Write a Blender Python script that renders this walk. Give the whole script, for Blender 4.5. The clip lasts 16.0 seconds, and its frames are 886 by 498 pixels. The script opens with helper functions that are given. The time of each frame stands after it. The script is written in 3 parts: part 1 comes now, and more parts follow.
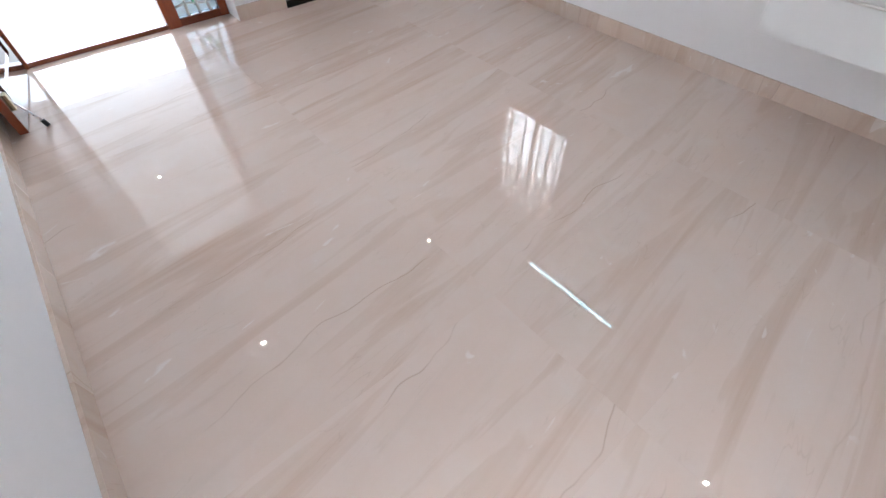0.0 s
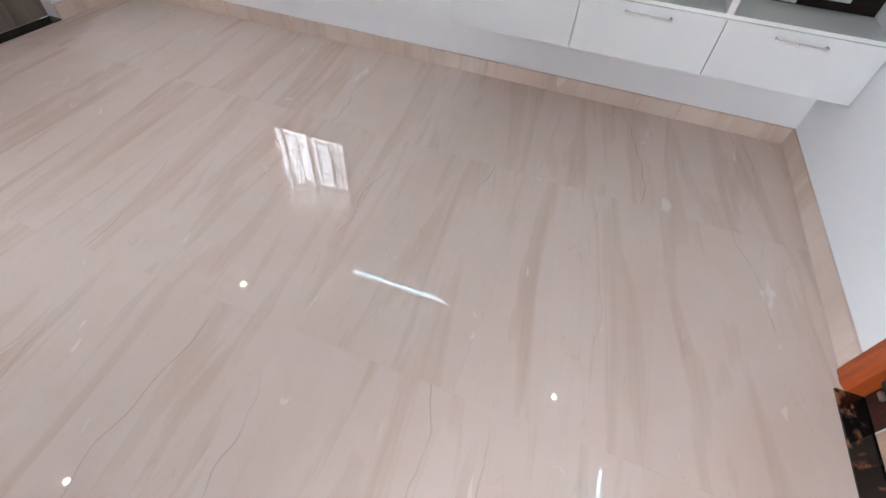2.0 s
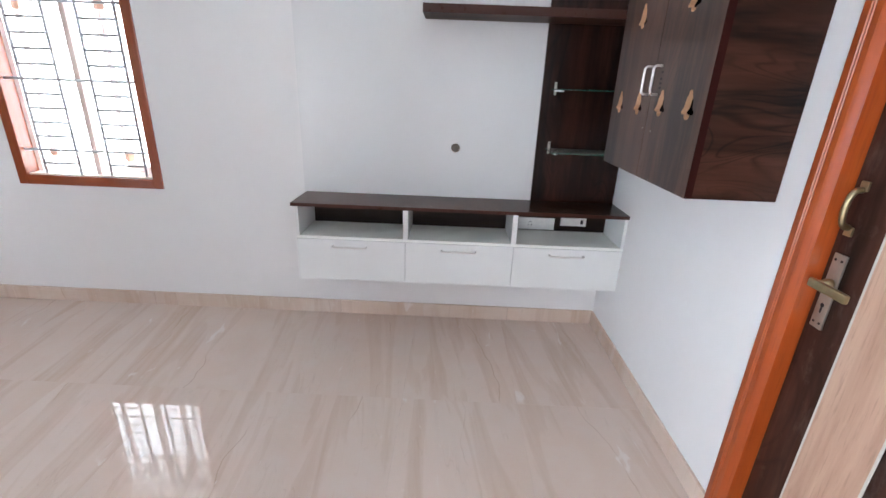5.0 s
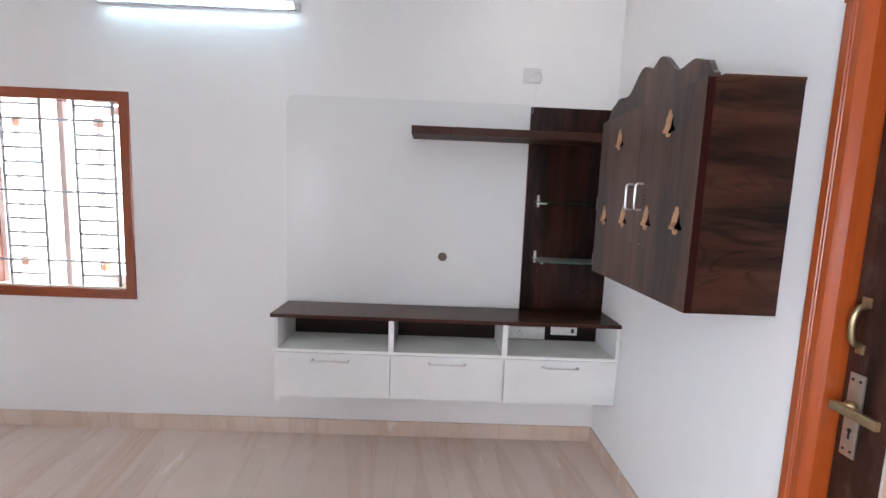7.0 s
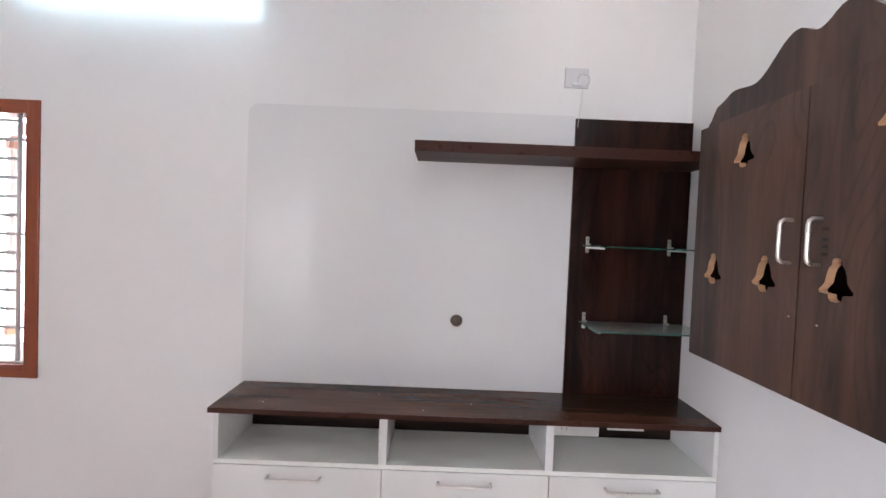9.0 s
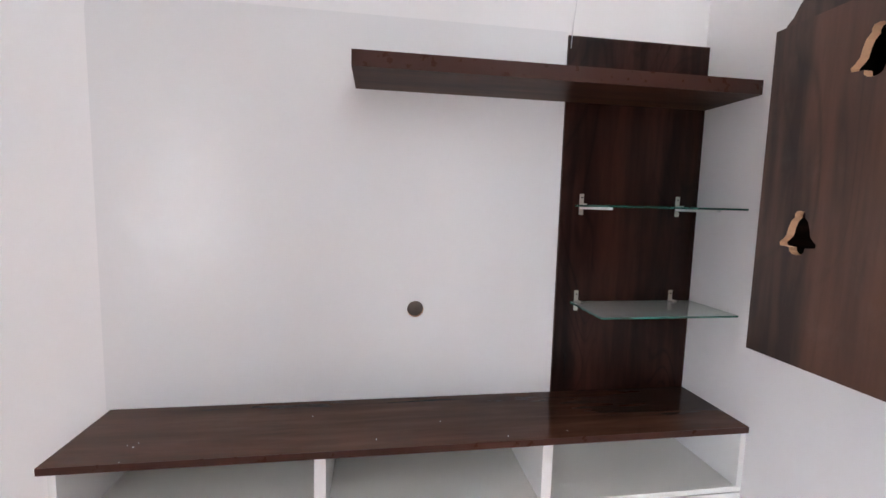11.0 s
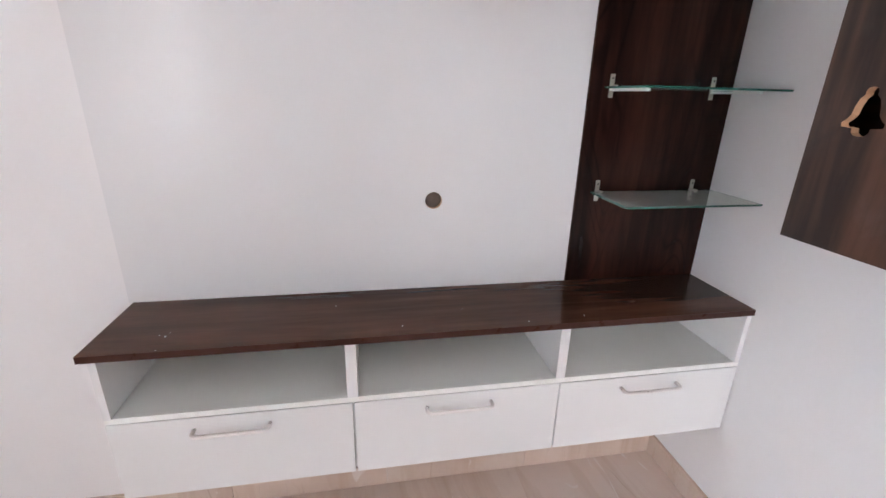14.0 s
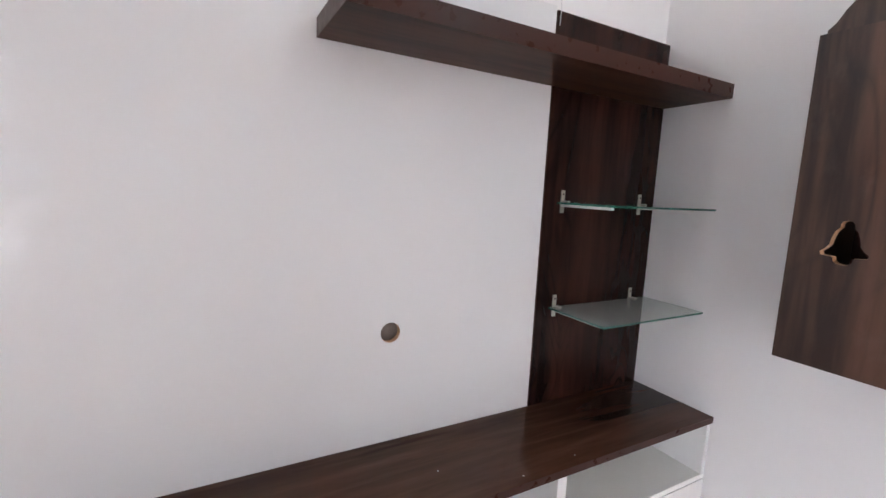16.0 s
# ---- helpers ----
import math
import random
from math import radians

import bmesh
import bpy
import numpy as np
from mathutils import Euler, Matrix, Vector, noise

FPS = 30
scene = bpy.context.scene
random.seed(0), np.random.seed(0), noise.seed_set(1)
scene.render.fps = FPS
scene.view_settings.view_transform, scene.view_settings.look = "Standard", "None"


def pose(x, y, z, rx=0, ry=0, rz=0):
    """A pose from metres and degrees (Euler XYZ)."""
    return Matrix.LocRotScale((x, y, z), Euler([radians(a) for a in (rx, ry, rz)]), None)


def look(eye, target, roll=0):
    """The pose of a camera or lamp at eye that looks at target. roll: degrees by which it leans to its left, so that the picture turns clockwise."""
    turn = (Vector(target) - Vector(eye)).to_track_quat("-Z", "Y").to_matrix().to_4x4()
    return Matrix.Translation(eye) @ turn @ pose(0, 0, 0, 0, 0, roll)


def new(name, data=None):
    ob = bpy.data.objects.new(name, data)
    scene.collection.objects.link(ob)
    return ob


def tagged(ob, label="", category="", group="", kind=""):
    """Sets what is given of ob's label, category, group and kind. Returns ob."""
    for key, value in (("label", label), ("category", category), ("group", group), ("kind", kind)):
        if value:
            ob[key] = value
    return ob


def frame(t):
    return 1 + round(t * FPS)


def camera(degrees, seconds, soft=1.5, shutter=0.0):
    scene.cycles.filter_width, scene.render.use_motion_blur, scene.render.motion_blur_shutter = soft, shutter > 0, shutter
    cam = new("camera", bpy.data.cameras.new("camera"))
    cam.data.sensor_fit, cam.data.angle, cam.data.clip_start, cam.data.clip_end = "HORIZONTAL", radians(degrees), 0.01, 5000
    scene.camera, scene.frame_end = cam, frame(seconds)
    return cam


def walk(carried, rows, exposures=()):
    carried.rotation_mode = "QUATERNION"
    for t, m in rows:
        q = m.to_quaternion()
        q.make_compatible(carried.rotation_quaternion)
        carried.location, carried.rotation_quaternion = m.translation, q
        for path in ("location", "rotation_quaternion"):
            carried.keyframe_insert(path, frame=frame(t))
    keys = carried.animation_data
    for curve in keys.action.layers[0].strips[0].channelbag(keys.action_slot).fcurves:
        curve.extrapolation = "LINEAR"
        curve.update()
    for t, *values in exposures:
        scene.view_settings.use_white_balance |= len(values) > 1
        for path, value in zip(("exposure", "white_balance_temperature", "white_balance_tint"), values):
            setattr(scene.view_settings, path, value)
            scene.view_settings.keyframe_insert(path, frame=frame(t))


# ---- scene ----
cam = camera(90.9, 16.0)
PATH = [
    (0, (-2.747, 1.238, 1.281), (-1.916, 2.238, -0.239), -0.6),
    (0.5, (-2.699, 1.203, 1.295), (-1.808, 2.151, -0.224), 0.3),
    (1, (-2.667, 1.172, 1.291), (-1.633, 1.975, -0.221), 2.4),
    (1.5, (-2.641, 1.144, 1.307), (-1.478, 1.756, -0.201), 3.8),
    (2, (-2.622, 1.103, 1.325), (-1.355, 1.507, -0.168), 4.5),
    (2.5, (-2.617, 1.076, 1.329), (-1.27, 1.293, -0.133), 4.6),
    (3, (-2.618, 1.054, 1.346), (-1.189, 1.159, -0.049), 3.4),
    (3.5, (-2.629, 1.033, 1.383), (-1.089, 1.081, 0.108), 2.7),
    (4, (-2.649, 1.004, 1.409), (-0.987, 1.033, 0.297), 2.3),
    (4.5, (-2.68, 1.008, 1.452), (-0.896, 1.031, 0.548), 2.3),
    (5, (-2.706, 1.011, 1.49), (-0.828, 1.037, 0.803), 2.2),
    (7.5, (-2.561, 1.047, 1.526), (-0.569, 1.019, 1.346), 2.3),
    (8, (-2.409, 1.026, 1.543), (-0.414, 1.028, 1.409), 2.3),
    (8.5, (-2.176, 1.054, 1.546), (-0.178, 1.069, 1.444), 2.4),
    (9, (-1.926, 1.074, 1.528), (0.074, 1.067, 1.47), 2.3),
    (11.5, (-1.392, 1.135, 1.491), (0.548, 0.744, 1.202), 1.7),
    (12, (-1.377, 1.147, 1.458), (0.531, 0.733, 1.025), 1.7),
    (12.5, (-1.368, 1.159, 1.436), (0.504, 0.763, 0.853), 1.6),
    (13, (-1.359, 1.166, 1.422), (0.476, 0.807, 0.711), 1.4),
    (13.5, (-1.362, 1.175, 1.445), (0.466, 0.834, 0.708), 1.3),
    (14, (-1.366, 1.209, 1.478), (0.489, 0.868, 0.812), 1.4),
    (14.5, (-1.349, 1.282, 1.502), (0.541, 0.904, 0.968), 1.5),
    (15, (-1.261, 1.336, 1.5), (0.628, 0.846, 1.062), 1.7),
    (15.5, (-1.127, 1.339, 1.53), (0.74, 0.727, 1.16), 1.8),
    (16, (-1.043, 1.414, 1.532), (0.695, 0.459, 1.269), 2.7),
]
walk(cam, [(t, look(eye, target, roll)) for t, eye, target, roll in PATH],
     [(0.0, 0.83, 6450, 12), (5.0, 0.91, 6450, 12), (7.5, 0.82, 6700, 16), (9.0, 0.84, 6900, 18), (11.5, 1.06, 6900, 18), (13.0, 1.12, 6900, 18), (14.5, 1.06, 6900, 18), (16.0, 1.0, 6900, 18)])

# ---- light ----
SUN_ELEVATION, SUN_TURN = radians(52), radians(200)
world = bpy.data.worlds.new("sky")
scene.world = world
world.use_nodes = True
wn = world.node_tree.nodes
sky = wn.new("ShaderNodeTexSky")
sky.sky_type, sky.sun_disc = "NISHITA", False
sky.sun_elevation, sky.sun_rotation = SUN_ELEVATION, SUN_TURN
wn["Background"].inputs[1].default_value = 0.15
world.node_tree.links.new(sky.outputs[0], wn["Background"].inputs[0])

sun = new("sun", bpy.data.lights.new("sun", "SUN"))
sun.data.energy, sun.data.angle, sun.data.color = 4.0, radians(0.6), (1.0, 0.95, 0.88)
sun.matrix_basis = look((6, -18, 27), (0, 0, 0))


# Fill lamp in an invented, unseen passage opening behind the start of the walk.
passage = bpy.data.lights.new("passage_fill", "AREA")
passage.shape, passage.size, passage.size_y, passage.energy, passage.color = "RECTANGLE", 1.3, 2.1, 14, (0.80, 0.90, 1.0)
new("passage_fill", passage).matrix_basis = look((-4.22, 1.85, 1.38), (-4.22, 0.5, 1.3))

# ---- materials ----


class Nodes:
    def __init__(self, name):
        self.m = bpy.data.materials.new(name)
        self.m.use_nodes = True
        self.t = self.m.node_tree
        self.b = self.t.nodes["Principled BSDF"]

    def add(self, kind, **values):
        n = self.t.nodes.new("ShaderNode" + kind)
        for key, value in values.items():
            n.inputs[key].default_value = value
        return n

    def link(self, a, b):
        self.t.links.new(a, b)

    def coords(self, scale=(1, 1, 1), turn=(0, 0, 0), shift=0.0):
        """Object coordinates, scaled; shift moves each object's pattern by its own random amount."""
        tc = self.add("TexCoord")
        mp = self.add("Mapping")
        mp.inputs["Scale"].default_value, mp.inputs["Rotation"].default_value = scale, turn
        src = tc.outputs["Object"]
        if shift:
            info = self.add("ObjectInfo")
            mul = self.t.nodes.new("ShaderNodeVectorMath")
            mul.operation = "MULTIPLY_ADD"
            mul.inputs[1].default_value = (shift, shift * 0.73, shift * 0.41)
            self.link(info.outputs["Random"], mul.inputs[0])
            self.link(src, mul.inputs[2])
            src = mul.outputs[0]
        self.link(src, mp.inputs["Vector"])
        return mp.outputs[0]

    def noise(self, vec, scale, detail=4.0, rough=0.55, distort=0.0):
        n = self.add("TexNoise", Scale=scale, Detail=detail, Roughness=rough, Distortion=distort)
        self.link(vec, n.inputs["Vector"])
        return n.outputs[0]

    def ramp(self, fac, *stops):
        n = self.t.nodes.new("ShaderNodeValToRGB")
        e = n.color_ramp.elements
        while len(e) < len(stops):
            e.new(0.5)
        for el, (p, c) in zip(e, stops):
            el.position = p
            el.color = (c, c, c, 1) if isinstance(c, (int, float)) else (*c, 1)
        self.link(fac, n.inputs[0])
        return n.outputs[0]

    def mix(self, fac, a, b, mode="MIX"):
        n = self.t.nodes.new("ShaderNodeMix")
        n.data_type, n.blend_type = "RGBA", mode
        for sock, v in ((n.inputs[0], fac), (n.inputs[6], a), (n.inputs[7], b)):
            if isinstance(v, (int, float)):
                sock.default_value = v
            elif isinstance(v, tuple):
                sock.default_value = (*v, 1)
            else:
                self.link(v, sock)
        return n.outputs[2]

    def math(self, op, a, b=0.0):
        n = self.t.nodes.new("ShaderNodeMath")
        n.operation = op
        for sock, v in zip(n.inputs, (a, b)):
            if isinstance(v, (int, float)):
                sock.default_value = v
            else:
                self.link(v, sock)
        return n.outputs[0]

    def bump(self, height, strength, distance):
        n = self.add("Bump", Strength=strength, Distance=distance)
        self.link(height, n.inputs["Height"])
        self.link(n.outputs[0], self.b.inputs["Normal"])
        return n

    def done(self, colour=None, rough=None, metal=0.0, spec=0.5, coat=0.0):
        for sock, v in ((self.b.inputs["Base Color"], colour), (self.b.inputs["Roughness"], rough)):
            if v is None:
                continue
            if isinstance(v, (int, float)):
                sock.default_value = v
            elif isinstance(v, tuple):
                sock.default_value = (*v, 1)
            else:
                self.link(v, sock)
        self.b.inputs["Metallic"].default_value = metal
        self.b.inputs["Specular IOR Level"].default_value = spec
        self.b.inputs["Coat Weight"].default_value = coat
        return self.m


def paint(name, colour, rough=0.55, spec=0.35):
    n = Nodes(name)
    v = n.coords()
    big = n.noise(v, 1.3, 3)
    fine = n.noise(v, 220, 3)
    mottled = n.noise(v, 14, 4)
    c = n.mix(n.ramp(big, (0.3, 0.0), (0.7, 1.0)), colour, tuple(k * 0.965 for k in colour))
    c = n.mix(n.math("MULTIPLY", n.ramp(mottled, (0.45, 0.0), (0.75, 1.0)), 0.25), c, tuple(k * 0.95 for k in colour))
    n.bump(n.math("ADD", fine, n.math("MULTIPLY", mottled, 2.0)), 0.12, 0.002)
    return n.done(c, n.ramp(mottled, (0.3, rough - 0.05), (0.7, rough + 0.06)), spec=spec)


def marble(name, along="x", gloss=0.0, light=(0.72, 0.58, 0.505), shade=(0.675, 0.53, 0.448)):
    """Polished beige tile with tan bands and thin brown veins along the tile."""
    n = Nodes(name)
    turn = (0, 0, radians(-7)) if along == "x" else (0, 0, radians(90))
    v = n.coords((1, 1, 1), turn, 37.0)

    def stretched(a, b):
        st = n.t.nodes.new("ShaderNodeMapping")
        st.inputs["Scale"].default_value = (a, b, a)
        n.link(v, st.inputs["Vector"])
        return st.outputs[0]

    wide = stretched(0.62, 5.6)
    bands = n.noise(wide, 1.15, 4.0, 0.5, 0.9)
    soft = n.noise(stretched(0.4, 1.6), 1.0, 3, 0.5, 0.3)
    grain = n.noise(stretched(0.6, 22.0), 1.6, 4, 0.55, 0.3)
    cloud = n.noise(v, 5.5, 5, 0.6, 0.5)
    base = n.mix(n.ramp(soft, (0.32, 0.0), (0.7, 1.0)), light, shade)
    base = n.mix(n.math("MULTIPLY", n.ramp(cloud, (0.42, 0.0), (0.75, 1.0)), 0.35), base, (0.71, 0.64, 0.6))
    mask = n.math("MULTIPLY", n.ramp(bands, (0.53, 0.0), (0.555, 0.45), (0.68, 1.0)), n.ramp(grain, (0.32, 0.35), (0.62, 1.0)))
    base = n.mix(n.math("MULTIPLY", mask, 0.50), base, (0.52, 0.352, 0.247))
    pale = n.math("MULTIPLY", n.ramp(bands, (0.30, 1.0), (0.42, 0.0)), n.ramp(grain, (0.35, 0.0), (0.6, 1.0)))
    base = n.mix(n.math("MULTIPLY", pale, 0.14), base, (0.52, 0.405, 0.34))
    axes = n.add("SeparateXYZ")
    n.link(v, axes.inputs[0])
    wander = n.noise(stretched(0.9, 0.3), 1.5, 3.5, 0.5)
    lane = n.math("FRACT", n.math("ADD", n.math("MULTIPLY", axes.outputs[1], 1.9), n.math("MULTIPLY", wander, 0.75)))
    off = n.math("ABSOLUTE", n.math("SUBTRACT", lane, 0.5))
    vein = n.ramp(off, (0.0, 1.0), (0.0025, 0.8), (0.006, 0.0))
    broken = n.ramp(n.noise(v, 1.9, 4), (0.49, 0.0), (0.60, 1.0))
    base = n.mix(n.math("MULTIPLY", n.math("MULTIPLY", vein, broken), 0.5), base, (0.38, 0.235, 0.15))
    hair = n.math("ABSOLUTE", n.math("SUBTRACT", n.noise(stretched(0.7, 4.6), 2.4, 3, 0.55, 0.4), 0.5))
    patch = n.ramp(n.noise(v, 3.7, 3), (0.50, 0.0), (0.60, 1.0))
    base = n.mix(n.math("MULTIPLY", n.math("MULTIPLY", n.ramp(hair, (0.0, 1.0), (0.008, 0.0)), patch), 0.2), base, (0.40, 0.27, 0.19))
    fleck = n.ramp(n.noise(stretched(1.6, 5.0), 2.6, 2.5, 0.5, 1.4), (0.70, 0.0), (0.74, 1.0))
    base = n.mix(n.math("MULTIPLY", fleck, 0.45), base, (0.84, 0.80, 0.78))
    pits = n.ramp(n.noise(v, 46.0, 2, 0.5), (0.70, 0.0), (0.76, 1.0))
    base = n.mix(n.math("MULTIPLY", n.math("MULTIPLY", pits, patch), 0.2), base, (0.45, 0.33, 0.26))
    info = n.add("ObjectInfo")
    base = n.mix(n.math("MULTIPLY", info.outputs["Random"], 0.08), base, (0.6, 0.49, 0.43))
    wave = n.noise(n.coords(), 5.0, 1.0, 0.4)
    n.bump(wave, 0.03, 0.004)
    smear = n.noise(n.coords(), 6.0, 5, 0.6)
    return n.done(base, n.ramp(smear, (0.35, gloss), (0.8, gloss + 0.002)), spec=0.5)


def laminate(name, axis, dark, mid, light, rough=0.22, figure=1.0, sharp=0.14, dust=0.0, spec=0.17, curl=1.7):
    """Dark walnut laminate; axis is the way the grain runs."""
    n = Nodes(name)
    stretch = {"x": (0.3, 3.2, 3.2), "y": (3.2, 0.3, 3.2), "z": (3.2, 3.2, 0.3)}[axis]
    v = n.coords(stretch, shift=5.3)
    bands = n.noise(v, 2.4, 3, 0.5, 0.5 * figure)
    streak = n.noise(v, 9.0, 3, 0.5, 0.3)
    fibre = n.noise(n.coords(tuple(k * 7 for k in stretch)), 3.0, 3, 0.6, 0.3)
    swirl = n.coords(tuple(0.8 if k < 1 else 2.6 for k in stretch), shift=3.1)
    fig = n.noise(swirl, curl, 1.0, 0.4, 0.9)
    ring = n.math("ABSOLUTE", n.math("SINE", n.math("MULTIPLY", fig, 36.0)))
    ringmask = n.ramp(n.noise(swirl, 1.3, 2), (0.44, 0.0), (0.56, 1.0))
    c = n.mix(n.ramp(bands, (0.5 - sharp, 0.0), (0.5, 0.5), (0.5 + sharp, 1.0)), dark, mid)
    c = n.mix(n.math("MULTIPLY", n.ramp(streak, (0.46, 0.0), (0.7, 1.0)), 0.45), c, light)
    c = n.mix(n.math("MULTIPLY", n.ramp(fibre, (0.42, 0.0), (0.75, 1.0)), 0.32), c, tuple(k * 0.5 for k in dark))
    lines = n.math("MULTIPLY", n.ramp(ring, (0.0, 1.0), (0.55, 0.0)), ringmask)
    c = n.mix(n.math("MULTIPLY", lines, min(0.9, 0.6 * figure)), c, tuple(k * 0.35 for k in dark))
    if dust:
        smudge = n.noise(n.coords((1, 1, 0.5)), 15.0, 6, 0.72, 0.4)
        c = n.mix(n.math("MULTIPLY", n.ramp(smudge, (0.54, 0.0), (0.74, 1.0)), dust), c, (0.36, 0.30, 0.27))
    n.bump(fibre, 0.04, 0.001)
    return n.done(c, rough, spec=spec)


def timber(name, axis, a, b, rough=0.25, coat=0.3):
    n = Nodes(name)
    stretch = {"x": (0.6, 9, 9), "y": (9, 0.6, 9), "z": (9, 9, 0.6)}[axis]
    v = n.coords(stretch, shift=4.0)
    g = n.noise(v, 2.0, 5, 0.6, 0.5)
    f = n.noise(v, 16, 3, 0.6)
    c = n.mix(n.ramp(g, (0.3, 0.0), (0.7, 1.0)), a, b)
    c = n.mix(n.math("MULTIPLY", n.ramp(f, (0.55, 0.0), (0.7, 1.0)), 0.35), c, tuple(k * 0.55 for k in a))
    n.bump(g, 0.08, 0.003)
    return n.done(c, rough, coat=coat)


def plain(name, colour, rough=0.4, metal=0.0, spec=0.5, wear=0.12):
    n = Nodes(name)
    v = n.coords()
    s = n.noise(v, 35, 5)
    c = n.mix(n.ramp(s, (0.35, 0.0), (0.7, wear)), colour, tuple(k * 0.6 for k in colour))
    n.bump(n.noise(v, 300, 2), 0.05, 0.001)
    return n.done(c, n.ramp(s, (0.3, max(rough - 0.05, 0.02)), (0.75, rough + 0.1)), metal=metal, spec=spec)


def lamp_glow(name, colour, strength):
    n = Nodes(name)
    n.b.inputs["Emission Color"].default_value = (*colour, 1)
    n.b.inputs["Emission Strength"].default_value = strength
    return n.done(colour, 0.4)


def glass(name, colour=(1, 1, 1), rough=0.0, clear=1.0):
    n = Nodes(name)
    n.b.inputs["Transmission Weight"].default_value = clear
    n.b.inputs["IOR"].default_value = 1.48
    return n.done(colour, rough)


def lacquer(name, colour, rough=0.22):
    """Smooth factory-white board with barely visible unevenness."""
    n = Nodes(name)
    v = n.coords(shift=2.0)
    big = n.noise(v, 2.1, 2)
    c = n.mix(n.ramp(big, (0.3, 0.0), (0.7, 1.0)), colour, tuple(k * 0.97 for k in colour))
    n.bump(n.noise(v, 90, 2), 0.03, 0.0006)
    return n.done(c, rough, spec=0.45)


def film_panel(name):
    """White board under a thin, loosely wrinkled clear wrapping that mirrors only bright things."""
    n = Nodes(name)
    low = n.noise(n.coords(), 2.5, 2)
    c = n.mix(n.ramp(low, (0.3, 0.0), (0.7, 1.0)), (0.765, 0.762, 0.765), (0.745, 0.742, 0.745))
    folds = n.noise(n.coords((1, 0.6, 1.5), (radians(12), 0, 0)), 11.0, 1.0, 0.4, 1.7)
    fold = n.add("Bump", Strength=1.0, Distance=0.0062)
    n.link(folds, fold.inputs["Height"])
    n.link(fold.outputs[0], n.b.inputs["Coat Normal"])
    n.b.inputs["Coat Roughness"].default_value = 0.012
    return n.done(c, 0.5, spec=0.25, coat=0.42)


def granite(name):
    n = Nodes(name)
    v = n.coords()
    cloud = n.noise(v, 3.1, 5, 0.6, 0.8)
    spark = n.noise(v, 34, 5, 0.7, 0.6)
    mask = n.math("MULTIPLY", n.ramp(cloud, (0.50, 0.0), (0.58, 1.0)), n.ramp(spark, (0.46, 0.0), (0.58, 1.0)))
    c = n.mix(mask, (0.006, 0.006, 0.007), (0.42, 0.17, 0.08))
    return n.done(c, 0.06, spec=0.5)


WALL = paint("white_emulsion", (0.835, 0.822, 0.822))
CEILING = paint("ceiling_white", (0.85, 0.845, 0.84))
TILE = marble("polished_beige_tile", "x")
WARM = {"light": (0.72, 0.575, 0.48), "shade": (0.62, 0.475, 0.385)}
SKIRT = marble("skirting_tile_stone", "y", 0.08, **WARM)
GROUT = plain("tile_grout", (0.58, 0.48, 0.42), 0.5)
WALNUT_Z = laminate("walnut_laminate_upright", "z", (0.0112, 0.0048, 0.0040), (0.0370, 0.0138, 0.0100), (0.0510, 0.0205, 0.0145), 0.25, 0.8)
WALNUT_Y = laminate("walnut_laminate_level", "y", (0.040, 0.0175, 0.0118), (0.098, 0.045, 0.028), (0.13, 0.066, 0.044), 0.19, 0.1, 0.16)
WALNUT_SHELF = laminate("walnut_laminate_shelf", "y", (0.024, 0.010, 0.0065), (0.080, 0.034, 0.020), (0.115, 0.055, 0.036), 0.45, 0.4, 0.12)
# Niche backs get a darker walnut tone than the open boards.
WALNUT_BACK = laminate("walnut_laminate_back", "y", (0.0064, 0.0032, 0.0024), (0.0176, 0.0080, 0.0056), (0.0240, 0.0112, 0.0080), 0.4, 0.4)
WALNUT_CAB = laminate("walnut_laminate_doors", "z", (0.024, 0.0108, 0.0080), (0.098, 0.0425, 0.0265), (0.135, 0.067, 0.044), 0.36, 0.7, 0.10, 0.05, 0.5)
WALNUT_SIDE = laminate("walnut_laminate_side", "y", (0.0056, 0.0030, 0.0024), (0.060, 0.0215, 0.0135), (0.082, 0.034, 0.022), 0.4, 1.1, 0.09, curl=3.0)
DOOR_DARK = laminate("dark_door_skin", "z", (0.013, 0.0052, 0.0036), (0.066, 0.023, 0.014), (0.095, 0.042, 0.03), 0.45, 0.5, 0.1, 0.13)
DOOR_PALE = timber("pale_inlay_wood", "z", (0.40, 0.236, 0.164), (0.60, 0.396, 0.292), 0.5, 0.0)
INLAY_LINE = plain("inlay_edge_line", (0.56, 0.54, 0.5), 0.5)
ORANGE_WOOD_Z = timber("varnished_frame_upright", "z", (0.33, 0.052, 0.009), (0.43, 0.082, 0.014), 0.34, 0.12)
ORANGE_WOOD_X = timber("varnished_frame_level", "x", (0.33, 0.052, 0.009), (0.43, 0.082, 0.014), 0.34, 0.12)
RED_WOOD_Z = timber("window_frame_upright", "z", (0.24, 0.047, 0.016), (0.32, 0.075, 0.026))
RED_WOOD_Y = timber("window_frame_level", "y", (0.24, 0.047, 0.016), (0.32, 0.075, 0.026))
RED_WOOD_X = timber("entrance_frame_level", "x", (0.15, 0.032, 0.012), (0.22, 0.05, 0.02))
EDGE_BAND = plain("red_brown_edge_band", (0.052, 0.0175, 0.0115), 0.3, spec=0.2, wear=0.05)
EDGE_RED = plain("dark_red_edge_band", (0.026, 0.0052, 0.0042), 0.4, spec=0.1, wear=0.03)
BARE_EDGE = plain("bare_board_edge", (0.62, 0.36, 0.21), 0.7, wear=0.3)
WHITE_LAM = lacquer("white_laminate", (0.80, 0.80, 0.795), 0.24)
